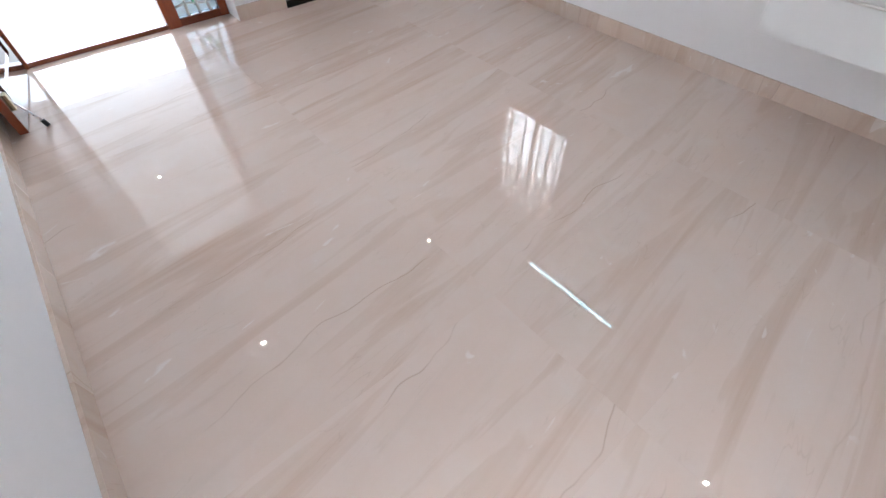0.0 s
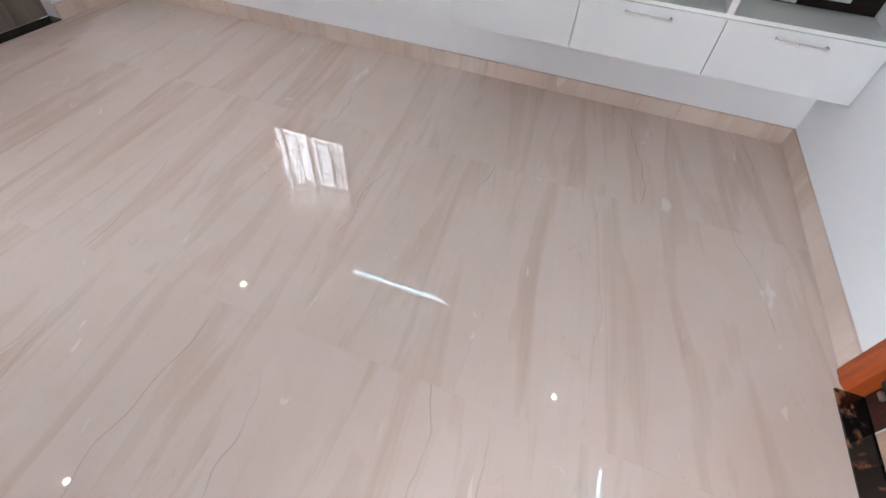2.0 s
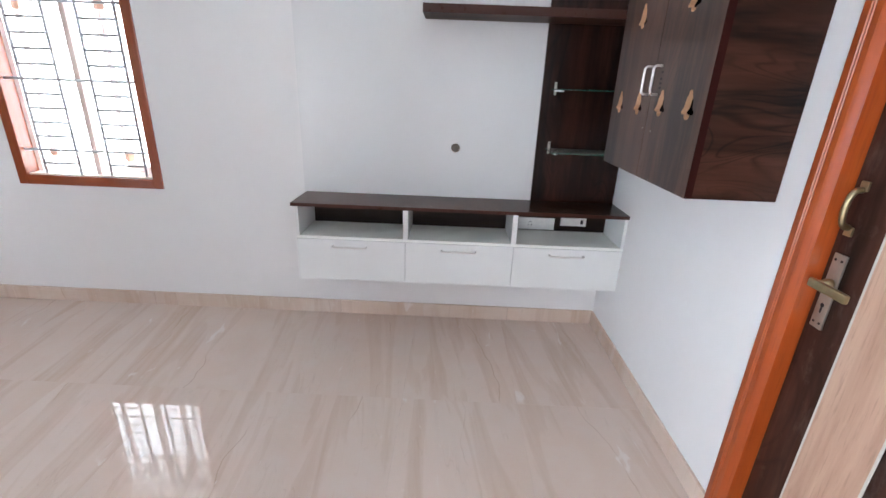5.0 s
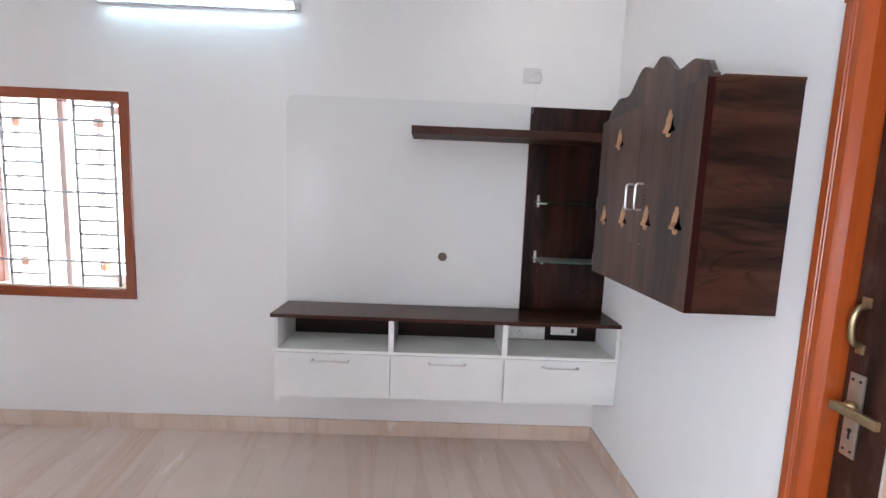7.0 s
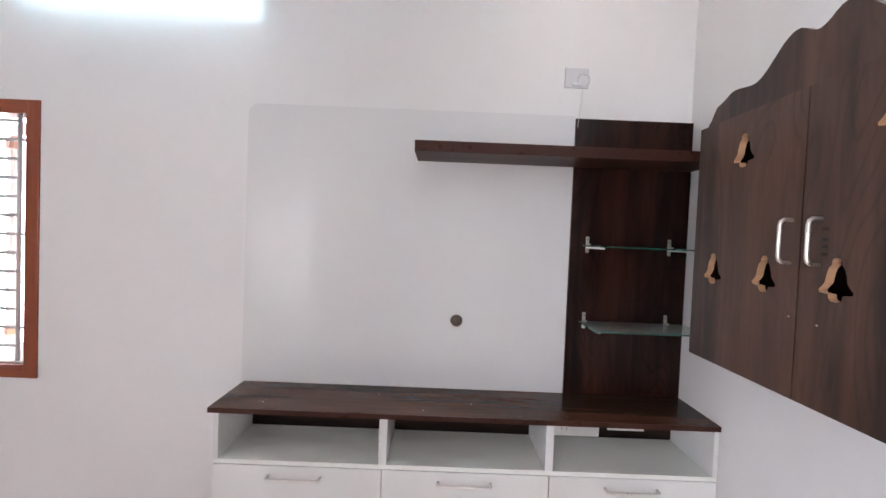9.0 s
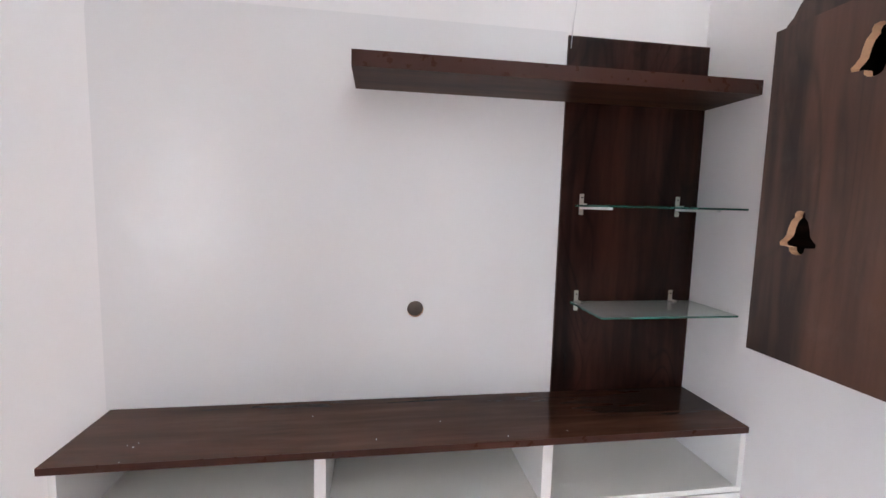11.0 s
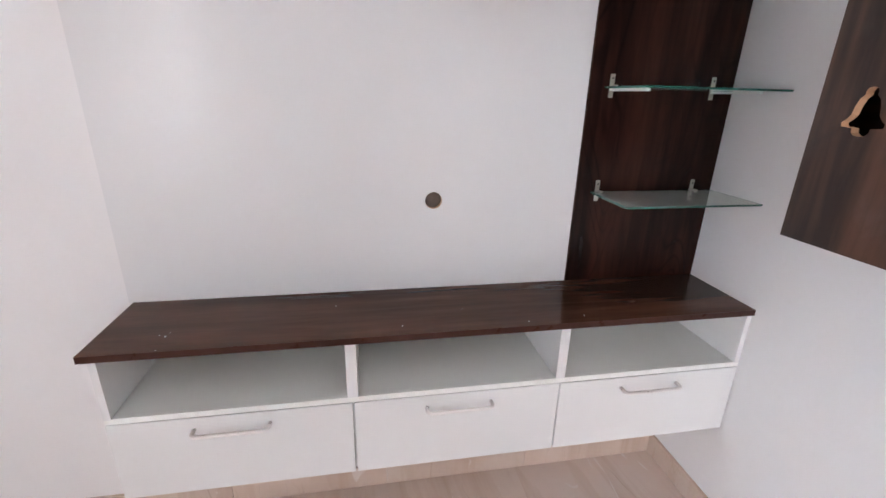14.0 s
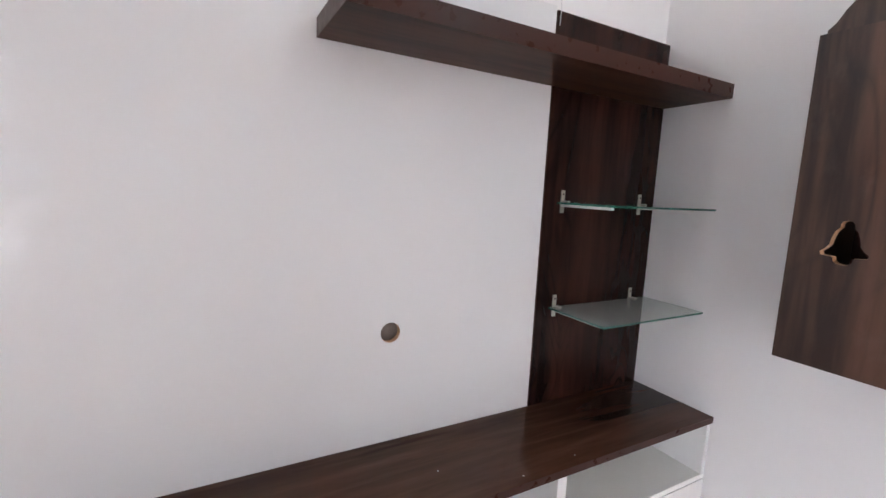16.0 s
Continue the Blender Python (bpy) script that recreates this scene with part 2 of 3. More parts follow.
CREAM_LAM = lacquer("shelf_white_laminate", (0.86, 0.868, 0.835), 0.3)
FILM = film_panel("wrapped_white_panel")
CHROME = plain("brushed_chrome", (0.80, 0.77, 0.75), 0.3, 1.0, wear=0.1)
BRASS = plain("aged_brass", (0.42, 0.34, 0.2), 0.33, 1.0, wear=0.5)
NICKEL = plain("satin_nickel_plate", (0.55, 0.53, 0.47), 0.34, 1.0, wear=0.4)
# Grille grey is lightened to stand in for the bloom round the bars.
IRON = plain("glare_paled_grille", (0.58, 0.60, 0.62), 0.45)
RUBBER = plain("black_rubber", (0.015, 0.015, 0.016), 0.6)
WHITE_PLASTIC = plain("white_plastic", (0.78, 0.78, 0.77), 0.25, wear=0.03)
CLEAR_PLASTIC = plain("off_white_plastic", (0.7, 0.69, 0.7), 0.2, wear=0.05)
# Sash pink is paled to stand in for window glare.
SASH = timber("glare_paled_sash", "z", (0.82, 0.65, 0.60), (0.86, 0.70, 0.65), 0.4, 0.1)
SILL = plain("pale_sill_stone", (0.72, 0.66, 0.58), 0.3)
BLOCK = timber("brown_sash_block", "z", (0.36, 0.2, 0.14), (0.42, 0.25, 0.18), 0.5, 0.0)
GLASS = glass("clear_glass")
# Shelf plates are partly opaque white, so they look milky.
SHELF_GLASS = glass("milky_shelf_glass", (0.90, 0.94, 0.90), 0.02, 0.74)
GLASS_EDGE = glass("green_glass_edge", (0.05, 0.40, 0.31), 0.1, 0.75)
GRANITE = granite("black_granite")
TUBE = lamp_glow("tube_glow", (0.55, 0.86, 1.0), 10.5)
SPOT = lamp_glow("downlight_glow", (1.0, 0.92, 0.82), 150.0)
OUTDOOR_WHITE = paint("outdoor_white_wall", (0.8, 0.78, 0.76), 0.7)
PAVING = paint("pale_porch_floor", (0.30, 0.285, 0.27), 0.5)
# Roof plaster is somewhat darker than the ceiling white.
PORCH_ROOF = paint("porch_roof_plaster", (0.70, 0.68, 0.66), 0.7)
EARTH = plain("dry_earth", (0.28, 0.22, 0.16), 0.9, wear=0.5)
GRILLE_WHITE = plain("white_grille_paint", (0.80, 0.80, 0.78), 0.4)
GREEN_GLASS = glass("green_stained_glass", (0.12, 0.6, 0.25), 0.2)
BLUE_GLASS = glass("blue_stained_glass", (0.1, 0.3, 0.75), 0.2)
DAY = lamp_glow("hazy_daylight", (0.90, 0.95, 1.0), 3.6)
DAY_WEST = lamp_glow("hazy_west_daylight", (0.90, 0.95, 1.0), 5.5)
DAY_PORCH = lamp_glow("open_sky_daylight", (0.70, 0.85, 1.0), 7.0)
FROST = glass("frosted_glass", (0.27, 0.31, 0.33), 0.35)

# ---- mesh helpers ----


def box(bm, x0, x1, y0, y1, z0, z1, bevel=0.0, slot=0):
    c = bmesh.ops.create_cube(bm, size=1.0)["verts"]
    for v in c:
        v.co = Vector((x0 if v.co.x < 0 else x1, y0 if v.co.y < 0 else y1, z0 if v.co.z < 0 else z1))
    faces = {f for v in c for f in v.link_faces}
    if bevel:
        out = bmesh.ops.bevel(bm, geom=list({e for f in faces for e in f.edges}), offset=bevel, segments=2, affect="EDGES", profile=0.6)
        faces = {f for f in faces if f.is_valid} | set(out["faces"])
    for f in faces:
        f.material_index = slot
    bmesh.ops.recalc_face_normals(bm, faces=list(faces))
    return bm


def boxed(*args, **kw):
    return box(bmesh.new(), *args, **kw)


def tube(bm, points, r, seg=10, closed=False):
    pts = [Vector(p) for p in points]
    rings = []
    side = None
    for i, p in enumerate(pts):
        a, b = pts[max(i - 1, 0)], pts[min(i + 1, len(pts) - 1)]
        if closed:
            a, b = pts[i - 1], pts[(i + 1) % len(pts)]
        d = (b - a).normalized()
        if side is None:
            side = d.orthogonal().normalized()
        side = (side - d * side.dot(d)).normalized()
        up = d.cross(side)
        rings.append([bm.verts.new(p + r * (math.cos(k * math.tau / seg) * side + math.sin(k * math.tau / seg) * up)) for k in range(seg)])
    for i in range(len(rings) if closed else len(rings) - 1):
        a, b = rings[i], rings[(i + 1) % len(rings)]
        for k in range(seg):
            bm.faces.new((a[k], a[(k + 1) % seg], b[(k + 1) % seg], b[k])).smooth = True
    if not closed:
        bm.faces.new(rings[0][::-1])
        bm.faces.new(rings[-1])
    bmesh.ops.recalc_face_normals(bm, faces=bm.faces[:])
    return bm


def lathe(bm, profile, m, seg=24, cap=True):
    """Turns (radius, height) pairs round the z axis of the pose m."""
    rings = []
    for r, h in profile:
        rings.append([bm.verts.new(m @ Vector((r * math.cos(k * math.tau / seg), r * math.sin(k * math.tau / seg), h))) for k in range(seg)])
    for a, b in zip(rings, rings[1:]):
        for k in range(seg):
            bm.faces.new((a[k], a[(k + 1) % seg], b[(k + 1) % seg], b[k])).smooth = True
    if cap:
        bm.faces.new(rings[0][::-1])
        bm.faces.new(rings[-1])
    bmesh.ops.recalc_face_normals(bm, faces=bm.faces[:])
    return bm


def sheet(bm, outline, holes, m, thick, hole_slot=0):
    """A flat board of any outline with holes cut through, in the x, y plane of the pose m, thick along its z."""
    loops = []
    for loop in (outline, *holes):
        vs = [bm.verts.new((x, y, 0)) for x, y in loop]
        loops.append(vs)
    edges = [bm.edges.new((vs[i - 1], vs[i])) for vs in loops for i in range(len(vs))]
    rims = {v for vs in loops[1:] for v in vs}
    faces = [f for f in bmesh.ops.triangle_fill(bm, use_beauty=True, edges=edges)["geom"] if isinstance(f, bmesh.types.BMFace)]
    out = bmesh.ops.extrude_face_region(bm, geom=faces)
    moved = [v for v in out["geom"] if isinstance(v, bmesh.types.BMVert)]
    bmesh.ops.translate(bm, vec=(0, 0, thick), verts=moved)
    bmesh.ops.recalc_face_normals(bm, faces=bm.faces[:])
    for f in bm.faces:
        if abs(f.normal.z) < 0.5 and any(v in rims for v in f.verts):
            f.material_index = hole_slot
    bmesh.ops.transform(bm, matrix=m, verts=bm.verts[:])
    bmesh.ops.recalc_face_normals(bm, faces=bm.faces[:])
    return bm


def mesh_of(name, bm, *materials):
    me = bpy.data.meshes.new(name)
    bm.to_mesh(me)
    bm.free()
    for m in materials:
        me.materials.append(m)
    return me


def thing(name, place, label, category, group="", kind=""):
    ob = new(name)
    ob.empty_display_size = 0.05
    ob.matrix_basis = Matrix.Translation(place)
    return tagged(ob, label, category, group, kind)


def part(name, bm, material, parent, label=""):
    mats = material if isinstance(material, tuple) else (material,)
    ob = new(name, mesh_of(name, bm, *mats))
    ob.parent = parent
    if parent.parent is None:
        ob.matrix_parent_inverse = parent.matrix_basis.inverted()
    return tagged(ob, label)


def solid(name, bm, material, label, category, kind="", group=""):
    mats = material if isinstance(material, tuple) else (material,)
    return tagged(new(name, mesh_of(name, bm, *mats)), label, category, group, kind)


# ---- shell of the room ----
ROOM_X, ROOM_Y, HIGH = -3.235, 4.62, 2.9


def joined(*boxes):
    bm = bmesh.new()
    for b in boxes:
        box(bm, *b)
    return bm


WIN = (2.845, 3.775, 0.826, 2.05)
wall_east = solid("wall_east", joined((0, 0.2, -0.2, WIN[0], -0.1, HIGH), (0, 0.2, WIN[1], 4.85, -0.1, HIGH),
                  (0, 0.2, WIN[0], WIN[1], -0.1, WIN[2]), (0, 0.2, WIN[0], WIN[1], WIN[3], HIGH)),
                  WALL, "white emulsion-painted wall behind the television unit", "wall", "structure")
DOOR_S = (-2.45, -1.462, 2.13)
wall_south = solid("wall_south", joined((-5.0, DOOR_S[0], -0.2, 0, -0.1, HIGH), (DOOR_S[1], 0, -0.2, 0, -0.1, HIGH),
                   (DOOR_S[0], DOOR_S[1], -0.2, 0, DOOR_S[2], HIGH)),
                   WALL, "white emulsion-painted wall with an inlaid wooden door", "wall", "structure")
FRONT = (-3.16, -1.77, 1.95)
NICHE = (-1.41, -0.59, 2.05)
wall_north = solid("wall_north", joined((ROOM_X - 0.2, FRONT[0], ROOM_Y, 4.85, -0.1, HIGH), (FRONT[0], FRONT[1], ROOM_Y, 4.85, FRONT[2], HIGH),
                   (FRONT[1], NICHE[0], ROOM_Y, 4.85, -0.1, HIGH), (NICHE[0], NICHE[1], ROOM_Y, 4.85, NICHE[2], HIGH),
                   (NICHE[1], 0, ROOM_Y, 4.85, -0.1, HIGH)),
                   WALL, "white emulsion-painted wall holding the entrance door", "wall", "structure")
WIN_W = (2.56, 3.49)
wall_west = solid("wall_west", joined((ROOM_X - 0.2, ROOM_X, 1.75, WIN_W[0], -0.1, HIGH), (ROOM_X - 0.2, ROOM_X, WIN_W[1], ROOM_Y, -0.1, HIGH),
                  (ROOM_X - 0.2, ROOM_X, WIN_W[0], WIN_W[1], -0.1, WIN[2]), (ROOM_X - 0.2, ROOM_X, WIN_W[0], WIN_W[1], WIN[3], HIGH)), WALL,
                  "white emulsion-painted side wall with a grilled window", "wall", "structure")
# Unseen passage, added with its opening to house the fill lamp.
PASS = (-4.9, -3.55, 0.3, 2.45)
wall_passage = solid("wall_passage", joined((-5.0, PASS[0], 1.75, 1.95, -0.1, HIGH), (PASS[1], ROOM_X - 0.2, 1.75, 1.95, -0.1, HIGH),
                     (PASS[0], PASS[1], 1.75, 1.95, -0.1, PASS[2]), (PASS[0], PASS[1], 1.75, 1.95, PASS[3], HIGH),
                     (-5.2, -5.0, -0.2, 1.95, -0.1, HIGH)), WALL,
                     "unseen plain white wall with an opening for the fill lamp", "wall", "structure")
ceiling = solid("ceiling", joined((ROOM_X - 0.2, 0.2, -0.2, 4.85, HIGH, HIGH + 0.12), (-5.2, ROOM_X - 0.2, -0.2, 1.95, HIGH, HIGH + 0.12)), CEILING, "plain white painted ceiling slab", "ceiling", "structure")
floor = solid("floor", joined((ROOM_X, 0, 0, ROOM_Y, -0.1, -0.008), (-5.0, ROOM_X, 0, 1.75, -0.1, -0.008)), GROUT, "polished beige marble-look tiled floor with tan veins", "floor", "structure")
box_out = bmesh.new()
box(box_out, FRONT[0], FRONT[1], ROOM_Y, 4.85, -0.1, 0.0)
entry_floor = solid("floor_entry", box_out, TILE, "beige polished stone strip in the entrance opening", "floor", "structure")

# ---- entrance door and side light ----
door_1 = thing("door_1", (-2.6, 4.83, 0), "red-brown wooden entrance frame with open door leaf and stained side light", "door", kind="structure")
FY = (4.795, 4.87)
part("jamb", boxed(-3.155, -3.02, FY[0], FY[1], 0, 1.84, bevel=0.004), RED_WOOD_Z, door_1)
part("jamb", boxed(-2.195, -2.105, FY[0], FY[1], 0, 1.84, bevel=0.004), RED_WOOD_Z, door_1)
part("jamb", boxed(-1.83, -1.772, FY[0], FY[1], 0, 1.84, bevel=0.004), RED_WOOD_Z, door_1)
part("head", boxed(-3.155, -1.772, FY[0], FY[1], 1.84, 1.948, bevel=0.004), RED_WOOD_X, door_1)
part("sill", boxed(-3.02, -2.195, FY[0] + 0.015, FY[1], 0.0, 0.028, bevel=0.004), RED_WOOD_X, door_1)
part("bottom_rail", boxed(-2.105, -1.83, FY[0] + 0.004, FY[1] - 0.004, 0.0, 0.05, bevel=0.003), RED_WOOD_X, door_1)


def side_light():
    pane = part("side_light", boxed(-2.105, -1.83, 4.845, 4.851, 0.05, 1.84), FROST, door_1, "frosted leaded side light")
    for k in range(6):
        z = 0.13 + k * 0.3
        for j, (dx, dz, m) in enumerate(((0.0, 0.0, GREEN_GLASS), (0.045, 0.06, GREEN_GLASS), (-0.05, 0.08, BLUE_GLASS), (0.06, 0.15, BLUE_GLASS))):
            bm = bmesh.new()
            lathe(bm, ((0.0005, 0.0), (0.024, 0.0), (0.024, 0.004), (0.0005, 0.004)),
                  pose(-1.967 + dx, 4.844, z + dz, 90, 0, 0) @ Matrix.Diagonal((0.6 + 0.2 * j, 1.5 - 0.3 * j, 1, 1)), 14)
            part("coloured_glass", bm, m, pane)
    for x in (-2.04, -1.967, -1.894):
        part("grille_bar", tube(bmesh.new(), [(x + 0.012 * math.sin(k * 1.3 + x * 9), 4.828, 0.05 + k * 0.1193) for k in range(16)], 0.009, 6), GRILLE_WHITE, pane)
    for k in range(14):
        z = 0.11 + k * 0.127
        part("grille_rung", tube(bmesh.new(), [(-2.1 + j * 0.0668, 4.83, z + 0.012 * math.sin(j * 1.6 + k)) for j in range(5)], 0.008, 6), GRILLE_WHITE, pane)


side_light()


def front_leaf():
    hinge, free = Vector((-3.035, 4.77, 0)), Vector((-3.135, 4.02, 0))
    m = Matrix.Translation(hinge) @ Matrix.Rotation(math.atan2(free.y - hinge.y, free.x - hinge.x), 4, "Z")
    w = (free - hinge).length

    def put(bm):
        bmesh.ops.transform(bm, matrix=m, verts=bm.verts[:])
        return bm

    leaf = part("door_leaf", put(boxed(0, w, -0.04, 0, 0.008, 1.83, bevel=0.003)), DOOR_GLOSS, door_1, "glossy dark brown open door leaf")
    part("edge_strip", put(boxed(w, w + 0.006, -0.04, 0, 0.008, 1.83, bevel=0.001)), RED_WOOD_Z, leaf)
    for z0, z1 in ((0.14, 0.72), (0.86, 1.70)):
        part("panel_moulding", put(sheet(bmesh.new(), [(0.1, z0), (w - 0.1, z0), (w - 0.1, z1), (0.1, z1)],
             [[(0.125, z0 + 0.025), (w - 0.125, z0 + 0.025), (w - 0.125, z1 - 0.025), (0.125, z1 - 0.025)]], pose(0, 0.0, 0, 90, 0, 0), -0.008)), DOOR_GLOSS, leaf)
    stay = part("door_stay", put(boxed(w - 0.075, w - 0.035, 0.0, 0.012, 0.11, 0.19, bevel=0.002)), BRASS, leaf, "brass kick-down door stay")
    part("stay_arm", put(tube(bmesh.new(), [(w - 0.055, 0.014, 0.14), (w - 0.045, 0.05, 0.075), (w - 0.03, 0.075, 0.03)], 0.006, 8)), CHROME, leaf)
    part("stay_foot", put(tube(bmesh.new(), [(w - 0.032, 0.072, 0.036), (w - 0.026, 0.082, 0.004)], 0.011, 10)), RUBBER, leaf)


DOOR_GLOSS = laminate("glossy_door_veneer", "z", (0.05, 0.016, 0.01), (0.09, 0.028, 0.016), (0.12, 0.045, 0.03), 0.12, 0.5)
DOOR_GLOSS.node_tree.nodes["Principled BSDF"].inputs["Coat Weight"].default_value = 1.0
front_leaf()

# ---- closed inner door in the same wall ----
door_2 = thing("door_2", (-1.0, 4.72, 0), "closed grey-brown flush door above a black granite threshold", "door", kind="structure")
part("door_leaf", boxed(-1.408, -0.592, 4.72, 4.755, 0.01, 2.05, bevel=0.002), laminate("grey_brown_door", "z", (0.13, 0.105, 0.085), (0.19, 0.155, 0.13), (0.24, 0.2, 0.17), 0.4, 0.3), door_2)
part("threshold", boxed(-1.41, -0.59, 4.605, 4.72, -0.02, 0.008, bevel=0.002), GRANITE, door_2, "black granite threshold")

# ---- inlaid door in the south wall ----
door_3 = thing("door_3", (-1.95, -0.04, 0), "closed dark brown door with pale wooden inlay bands, orange varnished frame", "door", kind="structure")


def architrave(x_out, x_in):
    s = 1 if x_in > x_out else -1
    bm = bmesh.new()
    steps = [(0, 0.012), (0.003, 0.017), (0.007, 0.0195), (0.029, 0.021), (0.031, 0.0185), (0.033, 0.0185), (0.035, 0.021), (0.038, 0.021), (0.040, 0.0185), (0.042, 0.0185), (0.044, 0.021), (0.062, 0.0205), (0.070, 0.017), (0.088, 0.008), (0.088, -0.115), (0.0, -0.115)]
    rings = [[bm.verts.new((x_out + s * dx, y, z)) for dx, y in steps] for z in (0.0, 2.05)]
    for i in range(len(steps)):
        bm.faces.new((rings[0][i - 1], rings[0][i], rings[1][i], rings[1][i - 1]))
    bm.faces.new(rings[0])
    bm.faces.new(rings[1][::-1])
    bmesh.ops.recalc_face_normals(bm, faces=bm.faces[:])
    return bm


part("jamb", architrave(-1.463, -1.551), ORANGE_WOOD_Z, door_3)
part("jamb", architrave(-2.449, -2.361), ORANGE_WOOD_Z, door_3)
part("head", boxed(-2.449, -1.463, -0.115, 0.021, 2.05, 2.128, bevel=0.003), ORANGE_WOOD_X, door_3)
LEAF_Y = -0.04
leaf_s = part("door_leaf", boxed(-2.359, -1.553, LEAF_Y - 0.035, LEAF_Y, 0.012, 2.046, bevel=0.002), DOOR_DARK, door_3)
part("threshold", boxed(-2.36, -1.552, -0.06, 0.045, -0.02, 0.007, bevel=0.002), GRANITE, door_3, "black granite threshold with rust-coloured flecks")


def inlay_band():
    part("inlay_band", boxed(-1.868, -1.683, LEAF_Y, LEAF_Y + 0.0022, 0.014, 2.044), DOOR_PALE, leaf_s, "pale wood inlay band")
    for x in (-1.87, -1.684):
        part("inlay_line", boxed(x - 0.003, x + 0.003, LEAF_Y, LEAF_Y + 0.0032, 0.014, 2.044), INLAY_LINE, leaf_s)


def lozenge(zc, half_w=0.125, half_h=0.30, ring=0.055):
    xc = -2.08
    up = pose(xc, LEAF_Y, zc, 90, 0, 180)

    def rhomb(k):
        return [(-half_w * k, 0), (0, -half_h * k), (half_w * k, 0), (0, half_h * k)]

    k = 1 - ring / half_w
    part("inlay_lozenge", sheet(bmesh.new(), rhomb(1), [rhomb(k)], up, 0.0022), DOOR_PALE, leaf_s, "pale wood lozenge inlay")
    for a in (1.0, k):
        part("inlay_line", sheet(bmesh.new(), rhomb(a + 0.02), [rhomb(a - 0.025)], up, 0.0032), INLAY_LINE, leaf_s)


inlay_band()
for zc in (0.34, 1.02, 1.70):
    lozenge(zc)


def lever_lock():
    y = LEAF_Y
    plate = part("lock_plate", boxed(-1.612, -1.572, y, y + 0.006, 0.895, 1.115, bevel=0.002), NICKEL, leaf_s, "worn nickel lock plate")
    for z in (0.912, 1.098):
        for x in (-1.602, -1.582):
            part("screw", lathe(bmesh.new(), ((0.0035, 0), (0.0035, 0.0015), (0.002, 0.002)), pose(x, y + 0.006, z, -90, 0, 0), 10), RUBBER, plate)
    # Black disc and bar stand in for the dark inside of the keyhole.
    part("keyhole", lathe(bmesh.new(), ((0.006, 0), (0.006, 0.0012)), pose(-1.592, y + 0.006, 0.965, -90, 0, 0), 12), RUBBER, plate)
    part("keyhole_slot", boxed(-1.5945, -1.5895, y + 0.006, y + 0.0072, 0.942, 0.965), RUBBER, plate)
    part("lever_rose", lathe(bmesh.new(), ((0.014, 0), (0.014, 0.012), (0.010, 0.014), (0.010, 0.045)), pose(-1.592, y + 0.006, 1.03, -90, 0, 0), 16), BRASS, plate)
    part("lever", boxed(-1.70, -1.578, y + 0.044, y + 0.058, 1.018, 1.043, bevel=0.005), BRASS, plate, "brushed brass lever handle")


def pull_handle():
    y = LEAF_Y
    pts = []
    for k in range(13):
        a = math.pi * k / 12
        pts.append((-1.585, y + 0.006 + 0.028 * math.sin(a) ** 0.6, 1.238 - 0.05 * math.cos(a)))
    bow = part("pull_handle", tube(bmesh.new(), pts, 0.008, 10), BRASS, leaf_s, "aged brass bow pull handle")
    for z in (1.178, 1.298):
        part("handle_foot", boxed(-1.597, -1.573, y, y + 0.006, z - 0.013, z + 0.013, bevel=0.002), BRASS, bow)


def floor_stop():
    y = LEAF_Y
    stop = part("door_stop", lathe(bmesh.new(), ((0.012, 0), (0.012, 0.003), (0.006, 0.005), (0.006, 0.018), (0.010, 0.020), (0.012, 0.029), (0.009, 0.032)),
                pose(-1.585, y, 0.135, -90, 0, 0), 16), NICKEL, leaf_s, "dull metal stop with black buffer")
    part("buffer", lathe(bmesh.new(), ((0.0115, 0), (0.0125, 0.005), (0.009, 0.009)), pose(-1.585, y + 0.032, 0.135, -90, 0, 0), 16), RUBBER, stop)
    part("stop_catch", boxed(-1.6, -1.572, y, y + 0.012, 0.07, 0.085, bevel=0.002), NICKEL, stop)


lever_lock()
pull_handle()
floor_stop()

# ---- windows ----


def window(name, turn, label):
    """A two-sash window built for the east wall's opening and then set in place by the pose turn."""
    win = thing(name, (0, 0, 0), label, "window", kind="structure")
    fx0, fx1 = -0.008, 0.09
    part("window_frame", boxed(fx0, fx1, WIN[0], WIN[0] + 0.06, WIN[2], WIN[3], bevel=0.004), RED_WOOD_Z, win)
    part("window_frame", boxed(fx0, fx1, WIN[1] - 0.06, WIN[1], WIN[2], WIN[3], bevel=0.004), RED_WOOD_Z, win)
    part("window_frame", boxed(fx0, fx1, WIN[0] + 0.06, WIN[1] - 0.06, WIN[2], WIN[2] + 0.06, bevel=0.004), RED_WOOD_Y, win)
    part("window_frame", boxed(fx0, fx1, WIN[0] + 0.06, WIN[1] - 0.06, WIN[3] - 0.06, WIN[3], bevel=0.004), RED_WOOD_Y, win)
    part("mullion", boxed(0.05, 0.088, 3.27, 3.305, WIN[2] + 0.06, WIN[3] - 0.06, bevel=0.003), SASH, win)
    part("window_sill", boxed(0.012, 0.2, WIN[0] + 0.0605, WIN[1] - 0.0605, WIN[2] + 0.0602, WIN[2] + 0.068, bevel=0.001), SILL, win, "pale beige stone sill")
    z0, z1 = WIN[2] + 0.058, WIN[3] - 0.058
    for y in (2.962, 3.187, 3.385, 3.61):
        part("grille_bar", tube(bmesh.new(), [(0.028, y, z0), (0.028, y, z1)], 0.0085, 8), IRON, win)
    for k in range(13):
        z = z0 + 0.075 + k * 0.0838
        spans = ((WIN[0] + 0.055, WIN[1] - 0.055),) if k in (1, 6, 11) else ((2.962, 3.187), (3.385, 3.61))
